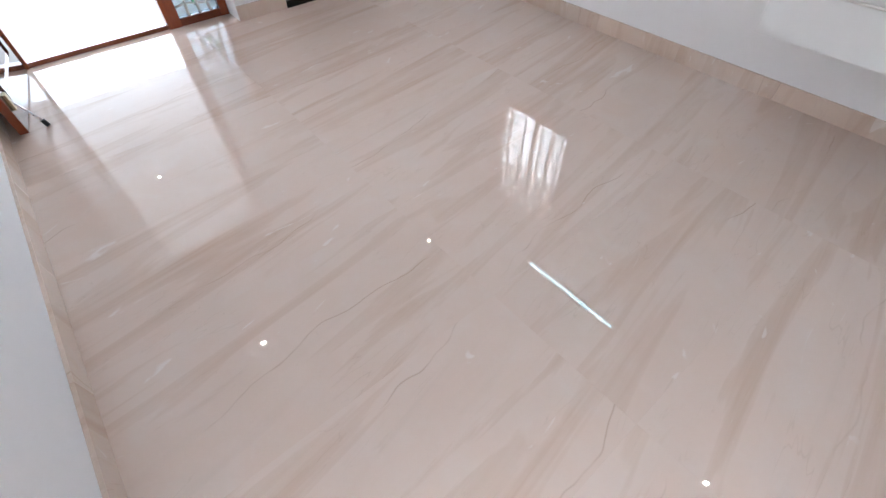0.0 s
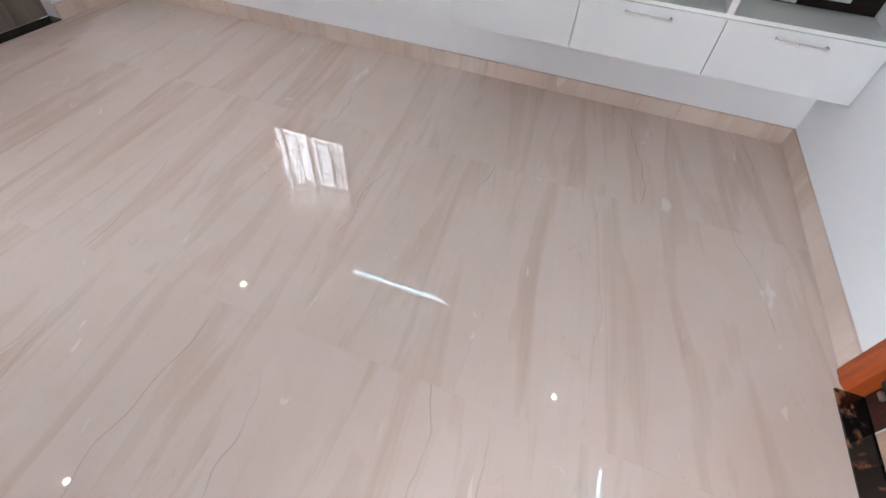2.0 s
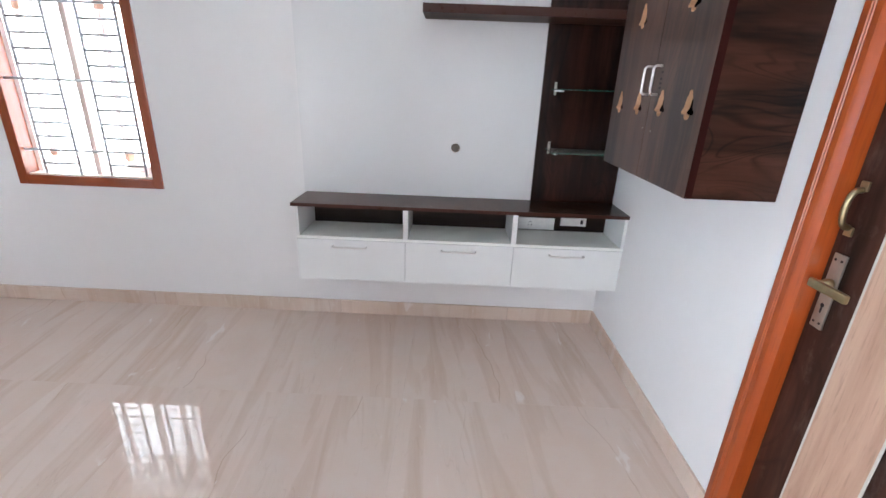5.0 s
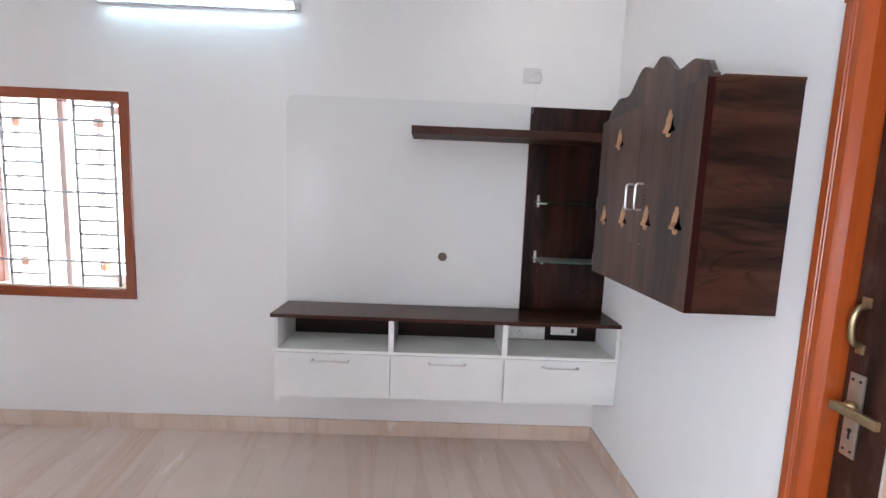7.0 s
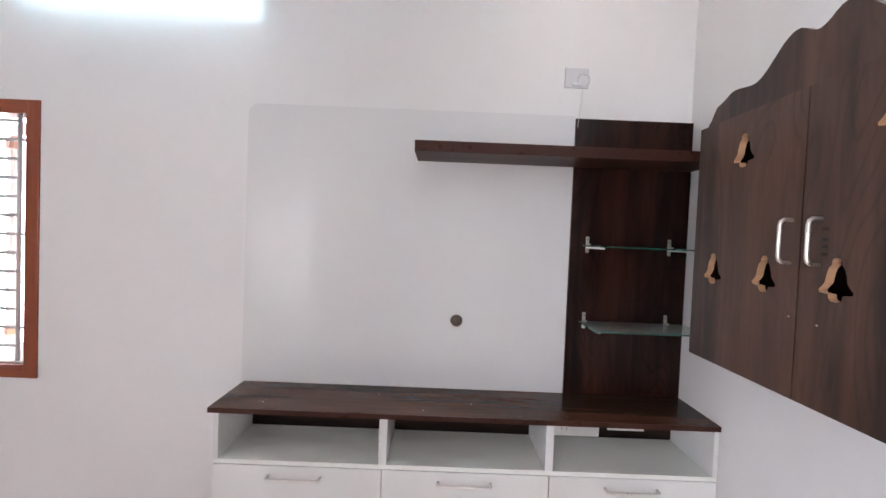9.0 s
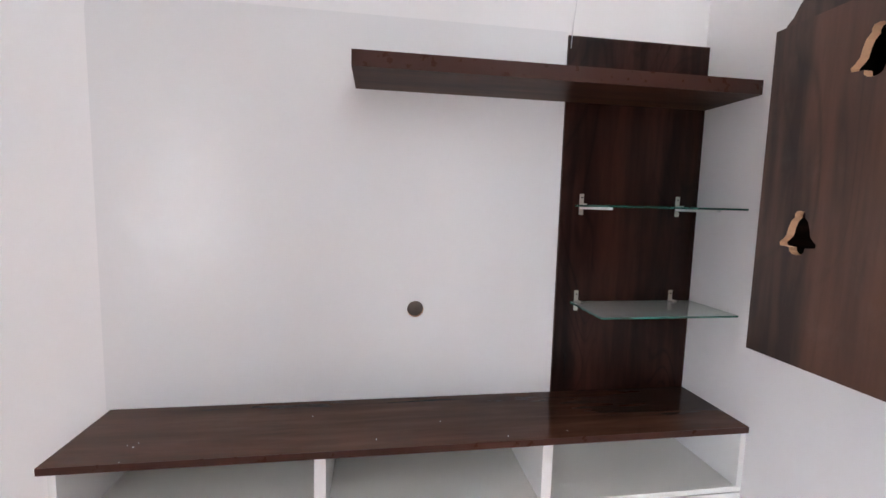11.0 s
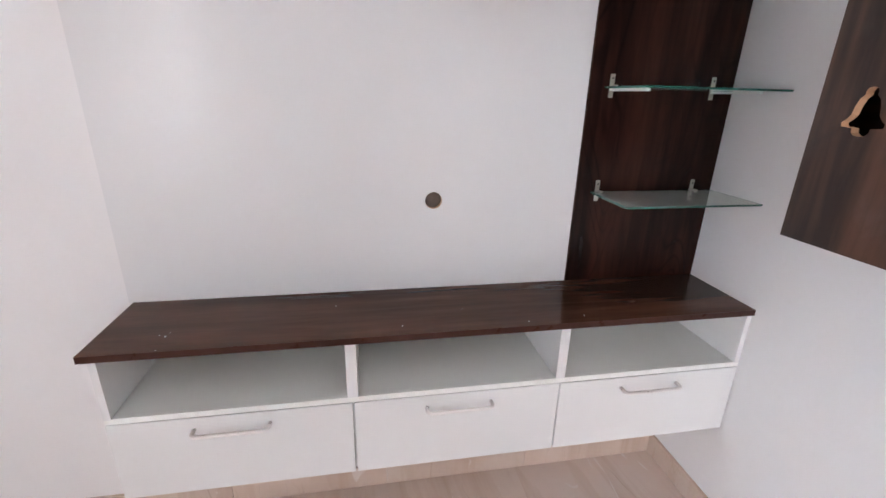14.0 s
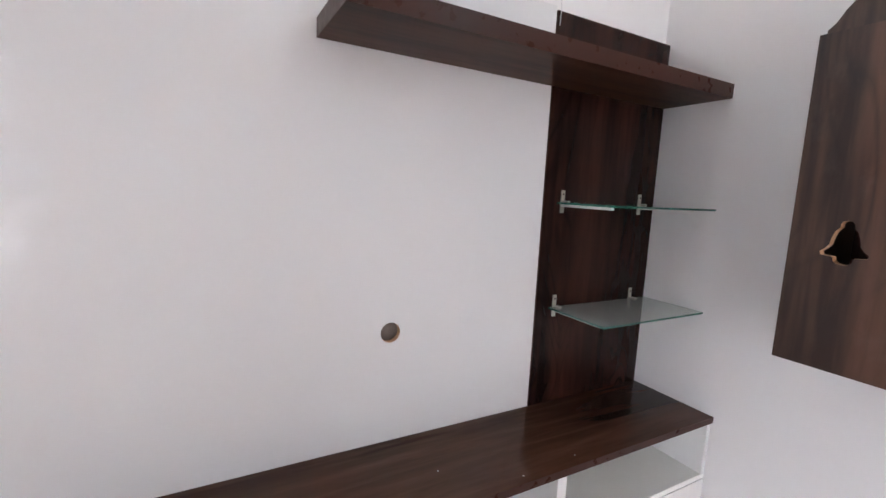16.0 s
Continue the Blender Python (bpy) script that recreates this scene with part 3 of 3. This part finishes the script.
        for a, b in spans:
            part("grille_rung", tube(bmesh.new(), [(0.028, a, z), (0.028, b, z)], 0.0075, 8), IRON, win)
    sash(win, (0.09, 2.912), (0.27, 3.24))
    sash(win, (0.09, 3.708), (0.40, 3.86))
    win.matrix_basis = turn
    return win


def sash(win, hinge, free):
    h, f = Vector((*hinge, 0)), Vector((*free, 0))
    m = Matrix.Translation(h) @ Matrix.Rotation(math.atan2(f.y - h.y, f.x - h.x), 4, "Z")
    w = (f - h).length
    z0, z1 = WIN[2] + 0.065, WIN[3] - 0.065

    def put(bm):
        bmesh.ops.transform(bm, matrix=m, verts=bm.verts[:])
        return bm

    frame_part = part("sash", put(boxed(0, 0.045, -0.015, 0.015, z0, z1, bevel=0.002)), SASH, win, "open pink sash, paled to stand in for glare")
    part("stile", put(boxed(w - 0.045, w, -0.015, 0.015, z0, z1, bevel=0.002)), SASH, frame_part)
    for za in (z0, z1 - 0.05):
        part("rail", put(boxed(0.045, w - 0.045, -0.015, 0.015, za, za + 0.05, bevel=0.002)), SASH, frame_part)
    for za in (z0 + 0.06, z1 - 0.11):
        part("hinge_block", put(boxed(w - 0.05, w + 0.004, -0.022, 0.022, za, za + 0.05, bevel=0.003)), BLOCK, frame_part)
    pane = part("pane", put(boxed(0.045, w - 0.045, -0.002, 0.002, z0 + 0.05, z1 - 0.05)), GLASS, frame_part)
    pane.visible_shadow = False


window("window_1", Matrix.Identity(4), "red-brown wooden window with grey iron grille and outward-open sashes")
window("window_2", Matrix.Translation((ROOM_X, 6.335, 0)) @ Matrix.Rotation(math.pi, 4, "Z"), "red-brown wooden window with grey iron grille and open sashes")

# ---- wall-hung television unit ----
UNIT_FRONT = -0.315
tv_cabinet = thing("tv_cabinet", (0, 0.95, 0.392), "wall-hung white laminate television cabinet with three drawers and open niches", "cabinet")
CX0, CX1 = -0.298, 0.0
part("side_panel", boxed(CX0 - 0.015, CX1, 0.004, 0.022, 0.66, 0.836), WHITE_LAM, tv_cabinet)
part("side_panel", boxed(CX0 - 0.015, CX1, 1.882, 1.900, 0.66, 0.836), WHITE_LAM, tv_cabinet)
for yc in (1.265, 0.638):
    part("divider", boxed(CX0 - 0.015, CX1, yc - 0.015, yc + 0.015, 0.662, 0.836, bevel=0.001), WHITE_LAM, tv_cabinet)
part("carcass", joined((CX0, CX1, 0.004, 0.020, 0.394, 0.644), (CX0, CX1, 1.884, 1.900, 0.394, 0.644),
     (CX0, CX1, 0.020, 1.884, 0.394, 0.410), (CX0, CX1, 1.257, 1.273, 0.410, 0.644), (CX0, CX1, 0.630, 0.646, 0.410, 0.644)), WHITE_LAM, tv_cabinet)
part("niche_shelf", boxed(CX0 - 0.014, CX1, 0.004, 1.900, 0.645, 0.662, bevel=0.0012), CREAM_LAM, tv_cabinet)
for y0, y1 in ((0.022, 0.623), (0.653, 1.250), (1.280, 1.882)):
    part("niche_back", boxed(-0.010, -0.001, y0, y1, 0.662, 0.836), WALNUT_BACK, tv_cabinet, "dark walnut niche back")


def drawer(y0, y1, yh):
    d = part("drawer_front", boxed(UNIT_FRONT, UNIT_FRONT + 0.017, y0, y1, 0.393, 0.6435, bevel=0.0012), WHITE_LAM, tv_cabinet)
    z, x = 0.605, UNIT_FRONT
    pts = [(x, yh - 0.098, z), (x - 0.020, yh - 0.098, z), (x - 0.027, yh - 0.094, z), (x - 0.030, yh - 0.086, z),
           (x - 0.030, yh + 0.086, z), (x - 0.027, yh + 0.094, z), (x - 0.020, yh + 0.098, z), (x, yh + 0.098, z)]
    part("handle", tube(bmesh.new(), pts, 0.0058, 12), CHROME, d, "brushed chrome bar handle")


drawer(0.006, 0.634, 0.326)
drawer(0.639, 1.262, 0.954)
drawer(1.267, 1.900, 1.592)

top = thing("tv_unit_top", (-0.16, 0.96, 0.837), "dark walnut laminate top board on the white cabinet", "shelf board")
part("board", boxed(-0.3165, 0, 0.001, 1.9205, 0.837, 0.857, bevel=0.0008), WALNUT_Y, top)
# Added out of view to bounce light into the niches.
part("underside_liner", boxed(-0.312, -0.011, 0.023, 1.881, 0.8362, 0.8369), CREAM_LAM, top, "added white bounce sheet under the top, out of view")
part("edge_band", boxed(-0.318, -0.3165, 0.001, 1.9205, 0.8372, 0.8566), EDGE_BAND, top, "dark red-brown edge band")
part("edge_band", boxed(-0.318, 0, 1.9205, 1.922, 0.8372, 0.8566), EDGE_BAND, top, "dark red-brown edge band")

rng_dust = random.Random(4)
dust = bmesh.new()
for x, y in ((-0.235, 1.762), (-0.224, 1.741), (-0.312, 1.742), (-0.244, 1.745), (-0.292, 0.749), (-0.282, 0.568), (-0.12, 1.31), (-0.19, 0.93), (-0.27, 1.12)):
    w = rng_dust.uniform(0.0008, 0.0018)
    box(dust, x - w, x + w, y - w * rng_dust.uniform(0.4, 1.5), y + w, 0.857, 0.8576)
tagged(solid("paint_specks", dust, WHITE_PLASTIC, "tiny dried white paint specks on the dark top", "paint specks"), kind="stuff")


def television_panel():
    panel = thing("tv_back_panel", (-0.01, 1.22, 0.857), "glossy white television back panel with blistered film and cable hole", "wall panel")
    hole = [(0.996 + 0.027 * math.cos(k * math.tau / 28), 1.160 + 0.027 * math.sin(k * math.tau / 28)) for k in range(28)]
    outline = [(0.515, 0.8575), (1.932, 0.8575)] + [(1.932 - 0.05 + 0.05 * math.cos(radians(a)), 2.072 - 0.05 + 0.05 * math.sin(radians(a))) for a in range(0, 91, 10)] + [(0.515, 2.072)]
    turn = Matrix(((0, 0, -1, -0.001), (1, 0, 0, 0), (0, 1, 0, 0), (0, 0, 0, 1)))
    part("panel", sheet(bmesh.new(), outline, [hole], turn, 0.018, 1), (FILM, BARE_EDGE), panel)
    # Darkened disc: the shade behind the cable hole is put into its colour.
    part("hole_lining", lathe(bmesh.new(), ((0.0005, 0), (0.0265, 0), (0.0265, 0.001), (0.0005, 0.001)), pose(-0.0015, 0.996, 1.16, 0, -90, 0), 28),
         plain("hole_shade_brown", (0.20, 0.165, 0.14), 0.8, wear=0.6), panel, "grey-brown disc standing in for the shaded hole")


television_panel()
display = thing("display_panel", (-0.01, 0.25, 0.8575), "tall dark walnut laminate display panel on the wall", "wall panel")
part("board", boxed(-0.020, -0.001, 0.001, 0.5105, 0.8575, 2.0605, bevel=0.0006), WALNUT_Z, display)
part("edge_band", boxed(-0.020, -0.001, 0.5105, 0.512, 0.8577, 2.0605), EDGE_BAND, display)
part("edge_band", boxed(-0.020, -0.001, 0.001, 0.512, 2.0605, 2.062), EDGE_BAND, display)
shelf_w = thing("wall_shelf", (-0.13, 0.6, 1.851), "long dark walnut floating wall shelf", "shelf")
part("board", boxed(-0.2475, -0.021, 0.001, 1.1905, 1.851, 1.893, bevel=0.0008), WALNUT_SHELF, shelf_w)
part("edge_band", boxed(-0.249, -0.2475, 0.001, 1.1905, 1.8512, 1.8928), EDGE_BAND, shelf_w, "red-brown front edge band")
part("edge_band", boxed(-0.249, -0.021, 1.1905, 1.192, 1.8512, 1.8928), EDGE_BAND, shelf_w, "red-brown end edge band")


def glass_shelf(z):
    shelf = thing("glass_shelf", (-0.14, 0.23, z), "clear glass shelf with green edge on metal brackets", "shelf", "glass shelves on the display panel")
    x0, x1, y0, y1 = -0.245, -0.024, 0.006, 0.462
    bm = boxed(x0, x1, y0, y1, z - 0.003, z + 0.003)
    for f in bm.faces:
        f.material_index = 0 if abs(f.normal.z) > 0.5 else 1
    part("glass_plate", bm, (SHELF_GLASS, GLASS_EDGE), shelf)
    for y in (0.438, 0.080):
        b = part("bracket", boxed(-0.0245, -0.0205, y - 0.007, y + 0.007, z - 0.03, z + 0.04, bevel=0.0008), NICKEL, shelf, "grey metal shelf bracket")
        part("bracket_arm", boxed(-0.215, -0.0245, y - 0.006, y + 0.006, z - 0.011, z - 0.0035, bevel=0.001), CREAM_LAM, b)
        part("bracket_clip", boxed(-0.050, -0.0245, y - 0.006, y + 0.006, z + 0.0035, z + 0.008, bevel=0.0008), NICKEL, b)
        part("screw", lathe(bmesh.new(), ((0.003, 0), (0.003, 0.0012)), pose(-0.0245, y, z + 0.028, 0, -90, 0), 8), RUBBER, b)


glass_shelf(1.180)
glass_shelf(1.512)


def socket_board(name, y0, y1, z0, z1, label):
    s = thing(name, (-0.012, (y0 + y1) / 2, z0), label, "socket")
    part("plate", boxed(-0.021, -0.0105, y0, y1, z0, z1, bevel=0.002), WHITE_PLASTIC, s)
    return s


sock = socket_board("wall_socket", 0.345, 0.573, 0.668, 0.745, "white plastic three-pin wall socket plate in the niche")
# Raised black discs stand in for the dark insides of the pin holes.
for dy, dz, r in ((0, 0.014, 0.004), (0.011, -0.006, 0.003), (-0.011, -0.006, 0.003), (0.011, 0.010, 0.002), (-0.011, 0.010, 0.002)):
    part("pin_hole", lathe(bmesh.new(), ((r, 0), (r, 0.0008)), pose(-0.021, 0.50 + dy, 0.706 + dz, 0, -90, 0), 12), RUBBER, sock)
switch = socket_board("wall_switch", 0.145, 0.306, 0.700, 0.752, "white plastic switch plate with black rocker in the niche")
part("rocker", boxed(-0.0235, -0.0212, 0.165, 0.182, 0.715, 0.742, bevel=0.001), RUBBER, switch)


def cable_point():
    box_ = thing("cable_outlet", (0, 0.515, 2.196), "white cable outlet plate with a coiled thin wire", "cable outlet")
    part("plate", boxed(-0.010, -0.0003, 0.463, 0.566, 2.197, 2.281, bevel=0.0015), CLEAR_PLASTIC, box_)
    coil = [(-0.016 - 0.002 * math.sin(k), 0.487 + 0.026 * math.cos(k * math.tau / 20), 2.227 + 0.028 * math.sin(k * math.tau / 20)) for k in range(20)]
    part("cable_coil", tube(bmesh.new(), coil, 0.003, 6, closed=True), CLEAR_PLASTIC, box_)
    part("plug", boxed(-0.022, -0.0101, 0.500, 0.535, 2.206, 2.216, bevel=0.002), WHITE_PLASTIC, box_)
    part("wire", tube(bmesh.new(), [(-0.012, 0.487, 2.199), (-0.012, 0.490, 2.15), (-0.014, 0.497, 2.10), (-0.0235, 0.503, 2.062), (-0.0235, 0.505, 2.02)], 0.0012, 5), CLEAR_PLASTIC, box_)


cable_point()

# ---- hanging prayer cabinet ----
PC = (-1.353, -0.568, 1.197, 1.89)
prayer_cabinet = thing("prayer_cabinet", (-0.97, 0.14, 1.2), "dark walnut wall cabinet with bell-shaped cut-outs and scalloped crest", "cabinet")
CY = 0.266
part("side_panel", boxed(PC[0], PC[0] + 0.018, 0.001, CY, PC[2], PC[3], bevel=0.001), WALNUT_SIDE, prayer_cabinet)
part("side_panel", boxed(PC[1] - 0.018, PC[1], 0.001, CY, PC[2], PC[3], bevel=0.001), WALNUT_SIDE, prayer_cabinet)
part("bottom_panel", boxed(PC[0] + 0.018, PC[1] - 0.018, 0.001, CY, PC[2], PC[2] + 0.018), WALNUT_Y, prayer_cabinet)
part("top_panel", boxed(PC[0] - 0.003, PC[1], 0.001, 0.238, PC[3], PC[3] + 0.008, bevel=0.001), WALNUT_Y, prayer_cabinet)
part("back_panel", boxed(PC[0] + 0.018, PC[1] - 0.018, 0.001, 0.008, PC[2] + 0.018, PC[3]), WALNUT_Z, prayer_cabinet)
HALF_BELL = ((0.0, 0.045), (0.008, 0.043), (0.0112, 0.037), (0.0105, 0.031), (0.018, 0.023), (0.0225, 0.009), (0.025, -0.006), (0.032, -0.015), (0.039, -0.021), (0.037, -0.028), (0.0165, -0.030), (0.0155, -0.038), (0.009, -0.0435))


def bell(x, z):
    right = [(x + a, z + b) for a, b in HALF_BELL]
    return right + [(x, z - 0.045)] + [(x - a, z + b) for a, b in HALF_BELL[:0:-1]]


def cabinet_door(x0, x1, bells, xh):
    m = Matrix(((1, 0, 0, 0), (0, 0, 1, CY + 0.0005), (0, 1, 0, 0), (0, 0, 0, 1)))
    d = part("cabinet_door", sheet(bmesh.new(), [(x0, PC[2]), (x1, PC[2]), (x1, PC[3] - 0.002), (x0, PC[3] - 0.002)], [bell(*b) for b in bells], m, 0.0185, 1), (WALNUT_CAB, BARE_EDGE), prayer_cabinet)
    y, z = CY + 0.019, 1.548
    pts = [(xh, y, z - 0.048), (xh, y + 0.020, z - 0.048), (xh, y + 0.027, z - 0.043), (xh, y + 0.029, z - 0.034),
           (xh, y + 0.029, z + 0.034), (xh, y + 0.027, z + 0.043), (xh, y + 0.020, z + 0.048), (xh, y, z + 0.048)]
    part("handle", tube(bmesh.new(), pts, 0.0046, 12), CHROME, d, "polished chrome bow handle")


cabinet_door(-0.967, PC[1], ((-0.768, 1.787), (-0.664, 1.466), (-0.864, 1.468)), -0.943)
cabinet_door(PC[0], -0.970, ((-1.162, 1.789), (-1.060, 1.472), (-1.259, 1.472)), -1.020)
for x, z in ((-0.948, 1.379), (-1.023, 1.373)):
    part("screw_cap", lathe(bmesh.new(), ((0.0022, 0), (0.0022, 0.0005), (0.0014, 0.0008)), pose(x, CY + 0.019, z, -90, 0, 0), 12), NICKEL, prayer_cabinet, "tiny pale screw cap")
for z in (1.575, 1.553, 1.538, 1.523):
    part("label_mark", boxed(-1.036, -1.022, CY + 0.019, CY + 0.0194, z - 0.003, z + 0.003), RUBBER, prayer_cabinet, "small dark sticker mark")
part("edge_strip", boxed(PC[0] - 0.0015, PC[0], CY - 0.004, CY + 0.019, PC[2], PC[3] - 0.002), EDGE_RED, prayer_cabinet, "dark red edge band")


def crest():
    knots = ((0.0, 0.127), (0.062, 0.154), (0.2, 0.074), (0.275, 0.083), (0.345, 0.06), (0.389, 0.012))

    def rise(u):
        u = min(abs(u), 0.388)
        for (a, za), (b, zb) in zip(knots, knots[1:]):
            if u <= b:
                k = (1 - math.cos(math.pi * (u - a) / (b - a))) / 2
                return za + (zb - za) * k
        return 0.012
    pts = [(PC[0] + 0.004 + k * 0.777 / 60, PC[3] - 0.001 + max(0.004, rise(-0.3885 + k * 0.777 / 60))) for k in range(61)]
    outline = [(PC[1] - 0.004, PC[3] - 0.001), (PC[0] + 0.004, PC[3] - 0.001)] + pts
    m = Matrix(((1, 0, 0, 0), (0, 0, 1, 0.247), (0, 1, 0, 0), (0, 0, 0, 1)))
    return sheet(bmesh.new(), outline, [], m, 0.018)


part("crest", crest(), WALNUT_CAB, prayer_cabinet, "scalloped walnut crest board")

# ---- lamps ----


def tube_light(a, b, out):
    """A tube on a white batten between a and b; out points away from the wall."""
    a, b, o = Vector(a), Vector(b), Vector(out)
    lamp = thing("tube_light", (a + b) / 2, "lit white fluorescent tube on a slim wall batten", "tube light", "tube lights")
    d = (b - a).normalized()
    mid, half = (a + b) / 2, (b - a).length / 2
    ext = Vector((abs(d.x), abs(d.y), 0)) * half + Vector((abs(o.x), abs(o.y), 0)) * 0.014 + Vector((0, 0, 0.02))
    c = mid + o * 0.0145
    part("batten", boxed(c.x - ext.x, c.x + ext.x, c.y - ext.y, c.y + ext.y, c.z - ext.z, c.z + ext.z, bevel=0.003), WHITE_PLASTIC, lamp)
    part("tube", tube(bmesh.new(), [a + o * 0.046 + d * 0.025, b + o * 0.046 - d * 0.025], 0.0125, 14), TUBE, lamp, "glowing white tube")
    for e, s in ((a, 1), (b, -1)):
        part("end_cap", tube(bmesh.new(), [e + o * 0.046, e + o * 0.046 + d * 0.024 * s], 0.0165, 12), WHITE_PLASTIC, lamp)
        p = e + o * 0.036 + d * 0.012 * s
        part("lamp_holder", boxed(p.x - 0.009, p.x + 0.009, p.y - 0.009, p.y + 0.009, p.z - 0.018, p.z + 0.018), WHITE_PLASTIC, lamp)


tube_light((-0.0, 1.856, 2.548), (-0.0, 2.990, 2.552), (-1, 0, 0))
tube_light((-1.0, 0.0, 2.60), (-2.15, 0.0, 2.60), (0, 1, 0))


def downlight(x, y, z=HIGH):
    d = thing("downlight", (x, y, z), "small round recessed warm ceiling downlight, lit", "downlight", "ceiling downlights")
    part("trim_ring", lathe(bmesh.new(), ((0.025, -0.0005), (0.046, -0.0005), (0.046, -0.004), (0.034, -0.012), (0.029, -0.012), (0.025, -0.0005)), pose(x, y, z), 24, False), WHITE_PLASTIC, d)
    part("lens", lathe(bmesh.new(), ((0.0005, -0.002), (0.022, -0.002), (0.022, -0.005), (0.0005, -0.006)), pose(x, y, z), 20), SPOT, d, "glowing warm lens")


for x, y in ((-0.5, 4.2), (-2.77, 4.22), (-0.45, 0.49), (-2.77, 0.49)):
    downlight(x, y)

# ---- outside ----
solid("ground", boxed(-300, 300, -300, 300, -0.45, -0.25), EARTH, "dry bare earth round the house", "ground", "structure")
# East slab inferred from the window's dim upper reflection; west slab added unseen.
for y0, y1, x0, x1 in ((WIN[0] - 0.2, WIN[1] + 0.2, 0.2, 0.72), (WIN_W[0] - 0.2, WIN_W[1] + 0.2, ROOM_X - 0.72, ROOM_X - 0.2)):
    solid("window_sunshade", boxed(x0, x1, y0, y1, WIN[3] + 0.10, WIN[3] + 0.18, bevel=0.008), OUTDOOR_WHITE, "pale concrete sunshade slab over the window", "sunshade", "structure")
solid("porch_floor", boxed(-6, 1.5, 4.85, 10.9, -0.25, -0.012), PAVING, "pale paved porch floor outside the entrance", "pavement", "structure")
solid("porch_roof", boxed(-6, 1.5, 4.85, 10.9, HIGH, HIGH + 0.15), PORCH_ROOF, "pale plastered porch roof slab", "roof", "structure")
for x in (-5.8, 1.2):
    solid("porch_column", boxed(x - 0.12, x + 0.12, 10.5, 10.74, -0.012, HIGH, bevel=0.01), OUTDOOR_WHITE, "square white porch column", "column", "structure")
downlight(-2.75, 7.78)
solid("backdrop", boxed(1.75, 1.8, -2.5, 8.5, -0.24, 4.6), DAY, "bright hazy daylight beyond the window", "backdrop", "structure")
solid("backdrop", boxed(-6.3, -6.25, -2.5, 6.5, -0.24, 4.6), DAY_WEST, "bright hazy daylight beyond the window", "backdrop", "structure")
solid("backdrop", boxed(-6.5, 2.0, 11.6, 11.65, -0.24, 3.2), DAY_PORCH, "bright hazy daylight beyond the porch", "backdrop", "structure")

# ---- skirting and floor tiles ----
baseboard = thing("baseboard", (0, 0, 0), "beige marble-look skirting tiles along the walls", "skirting", kind="structure")
SK, ST = 0.096, 0.013


def skirting(x0, y0, x1, y1, nx, ny):
    """Pieces along the wall line from one point to the other; nx, ny point into the room."""
    a, b = Vector((x0, y0)), Vector((x1, y1))
    length = (b - a).length
    n = max(1, round(length / 0.6))
    d = (b - a) / length
    for k in range(n):
        p, q = a + d * (length * k / n + 0.0006), a + d * (length * (k + 1) / n - 0.0006)
        r = q + Vector((nx, ny)) * ST
        part("skirting_tile", boxed(min(p.x, r.x), max(p.x, r.x), min(p.y, r.y), max(p.y, r.y), 0.0, SK, bevel=0.0015), SKIRT if ny else SKIRT_X, baseboard)


SKIRT_X = marble("skirting_tile_stone_across", "x", 0.08, **WARM)
skirting(0, ST, 0, ROOM_Y, -1, 0)
skirting(0, 0, -1.462, 0, 0, 1)
skirting(-2.45, 0, -5.0, 0, 0, 1)
skirting(ROOM_X, 1.75, ROOM_X, ROOM_Y, 1, 0)
skirting(FRONT[1], ROOM_Y, NICHE[0], ROOM_Y, 0, -1)
skirting(NICHE[1], ROOM_Y, -ST, ROOM_Y, 0, -1)

XS = (0.0, -0.88, -2.05, ROOM_X)
YS = (0.0, 0.63, 1.215, 1.8, 2.385, 2.97, 3.555, 4.14, ROOM_Y)
JOINT = 0.0001
sizes = {}
lay = random.Random(11)
PLAN = [(xa, xb, ya, yb) for xa, xb in zip(XS, XS[1:]) for ya, yb in zip(YS, YS[1:])]
PLAN += [(xa, xb, ya, yb) for xa, xb in ((ROOM_X, -4.39), (-4.39, -5.0)) for ya, yb in ((0.0, 0.63), (0.63, 1.215), (1.215, 1.75))]
for xa, xb, ya, yb in PLAN:
    w, h = round(xa - xb, 3), round(yb - ya, 3)
    if (w, h) not in sizes:
        sizes[w, h] = mesh_of("floor_tile", boxed(-w / 2 + JOINT, w / 2 - JOINT, -h / 2 + JOINT, h / 2 - JOINT, -0.008, 0.0), TILE)
    t = new("floor_tile", sizes[w, h])
    t.parent = floor
    t.location = ((xa + xb) / 2, (ya + yb) / 2, 0)
    t.rotation_euler = (radians(lay.uniform(-0.07, 0.07)), radians(lay.uniform(-0.05, 0.05)), 0)
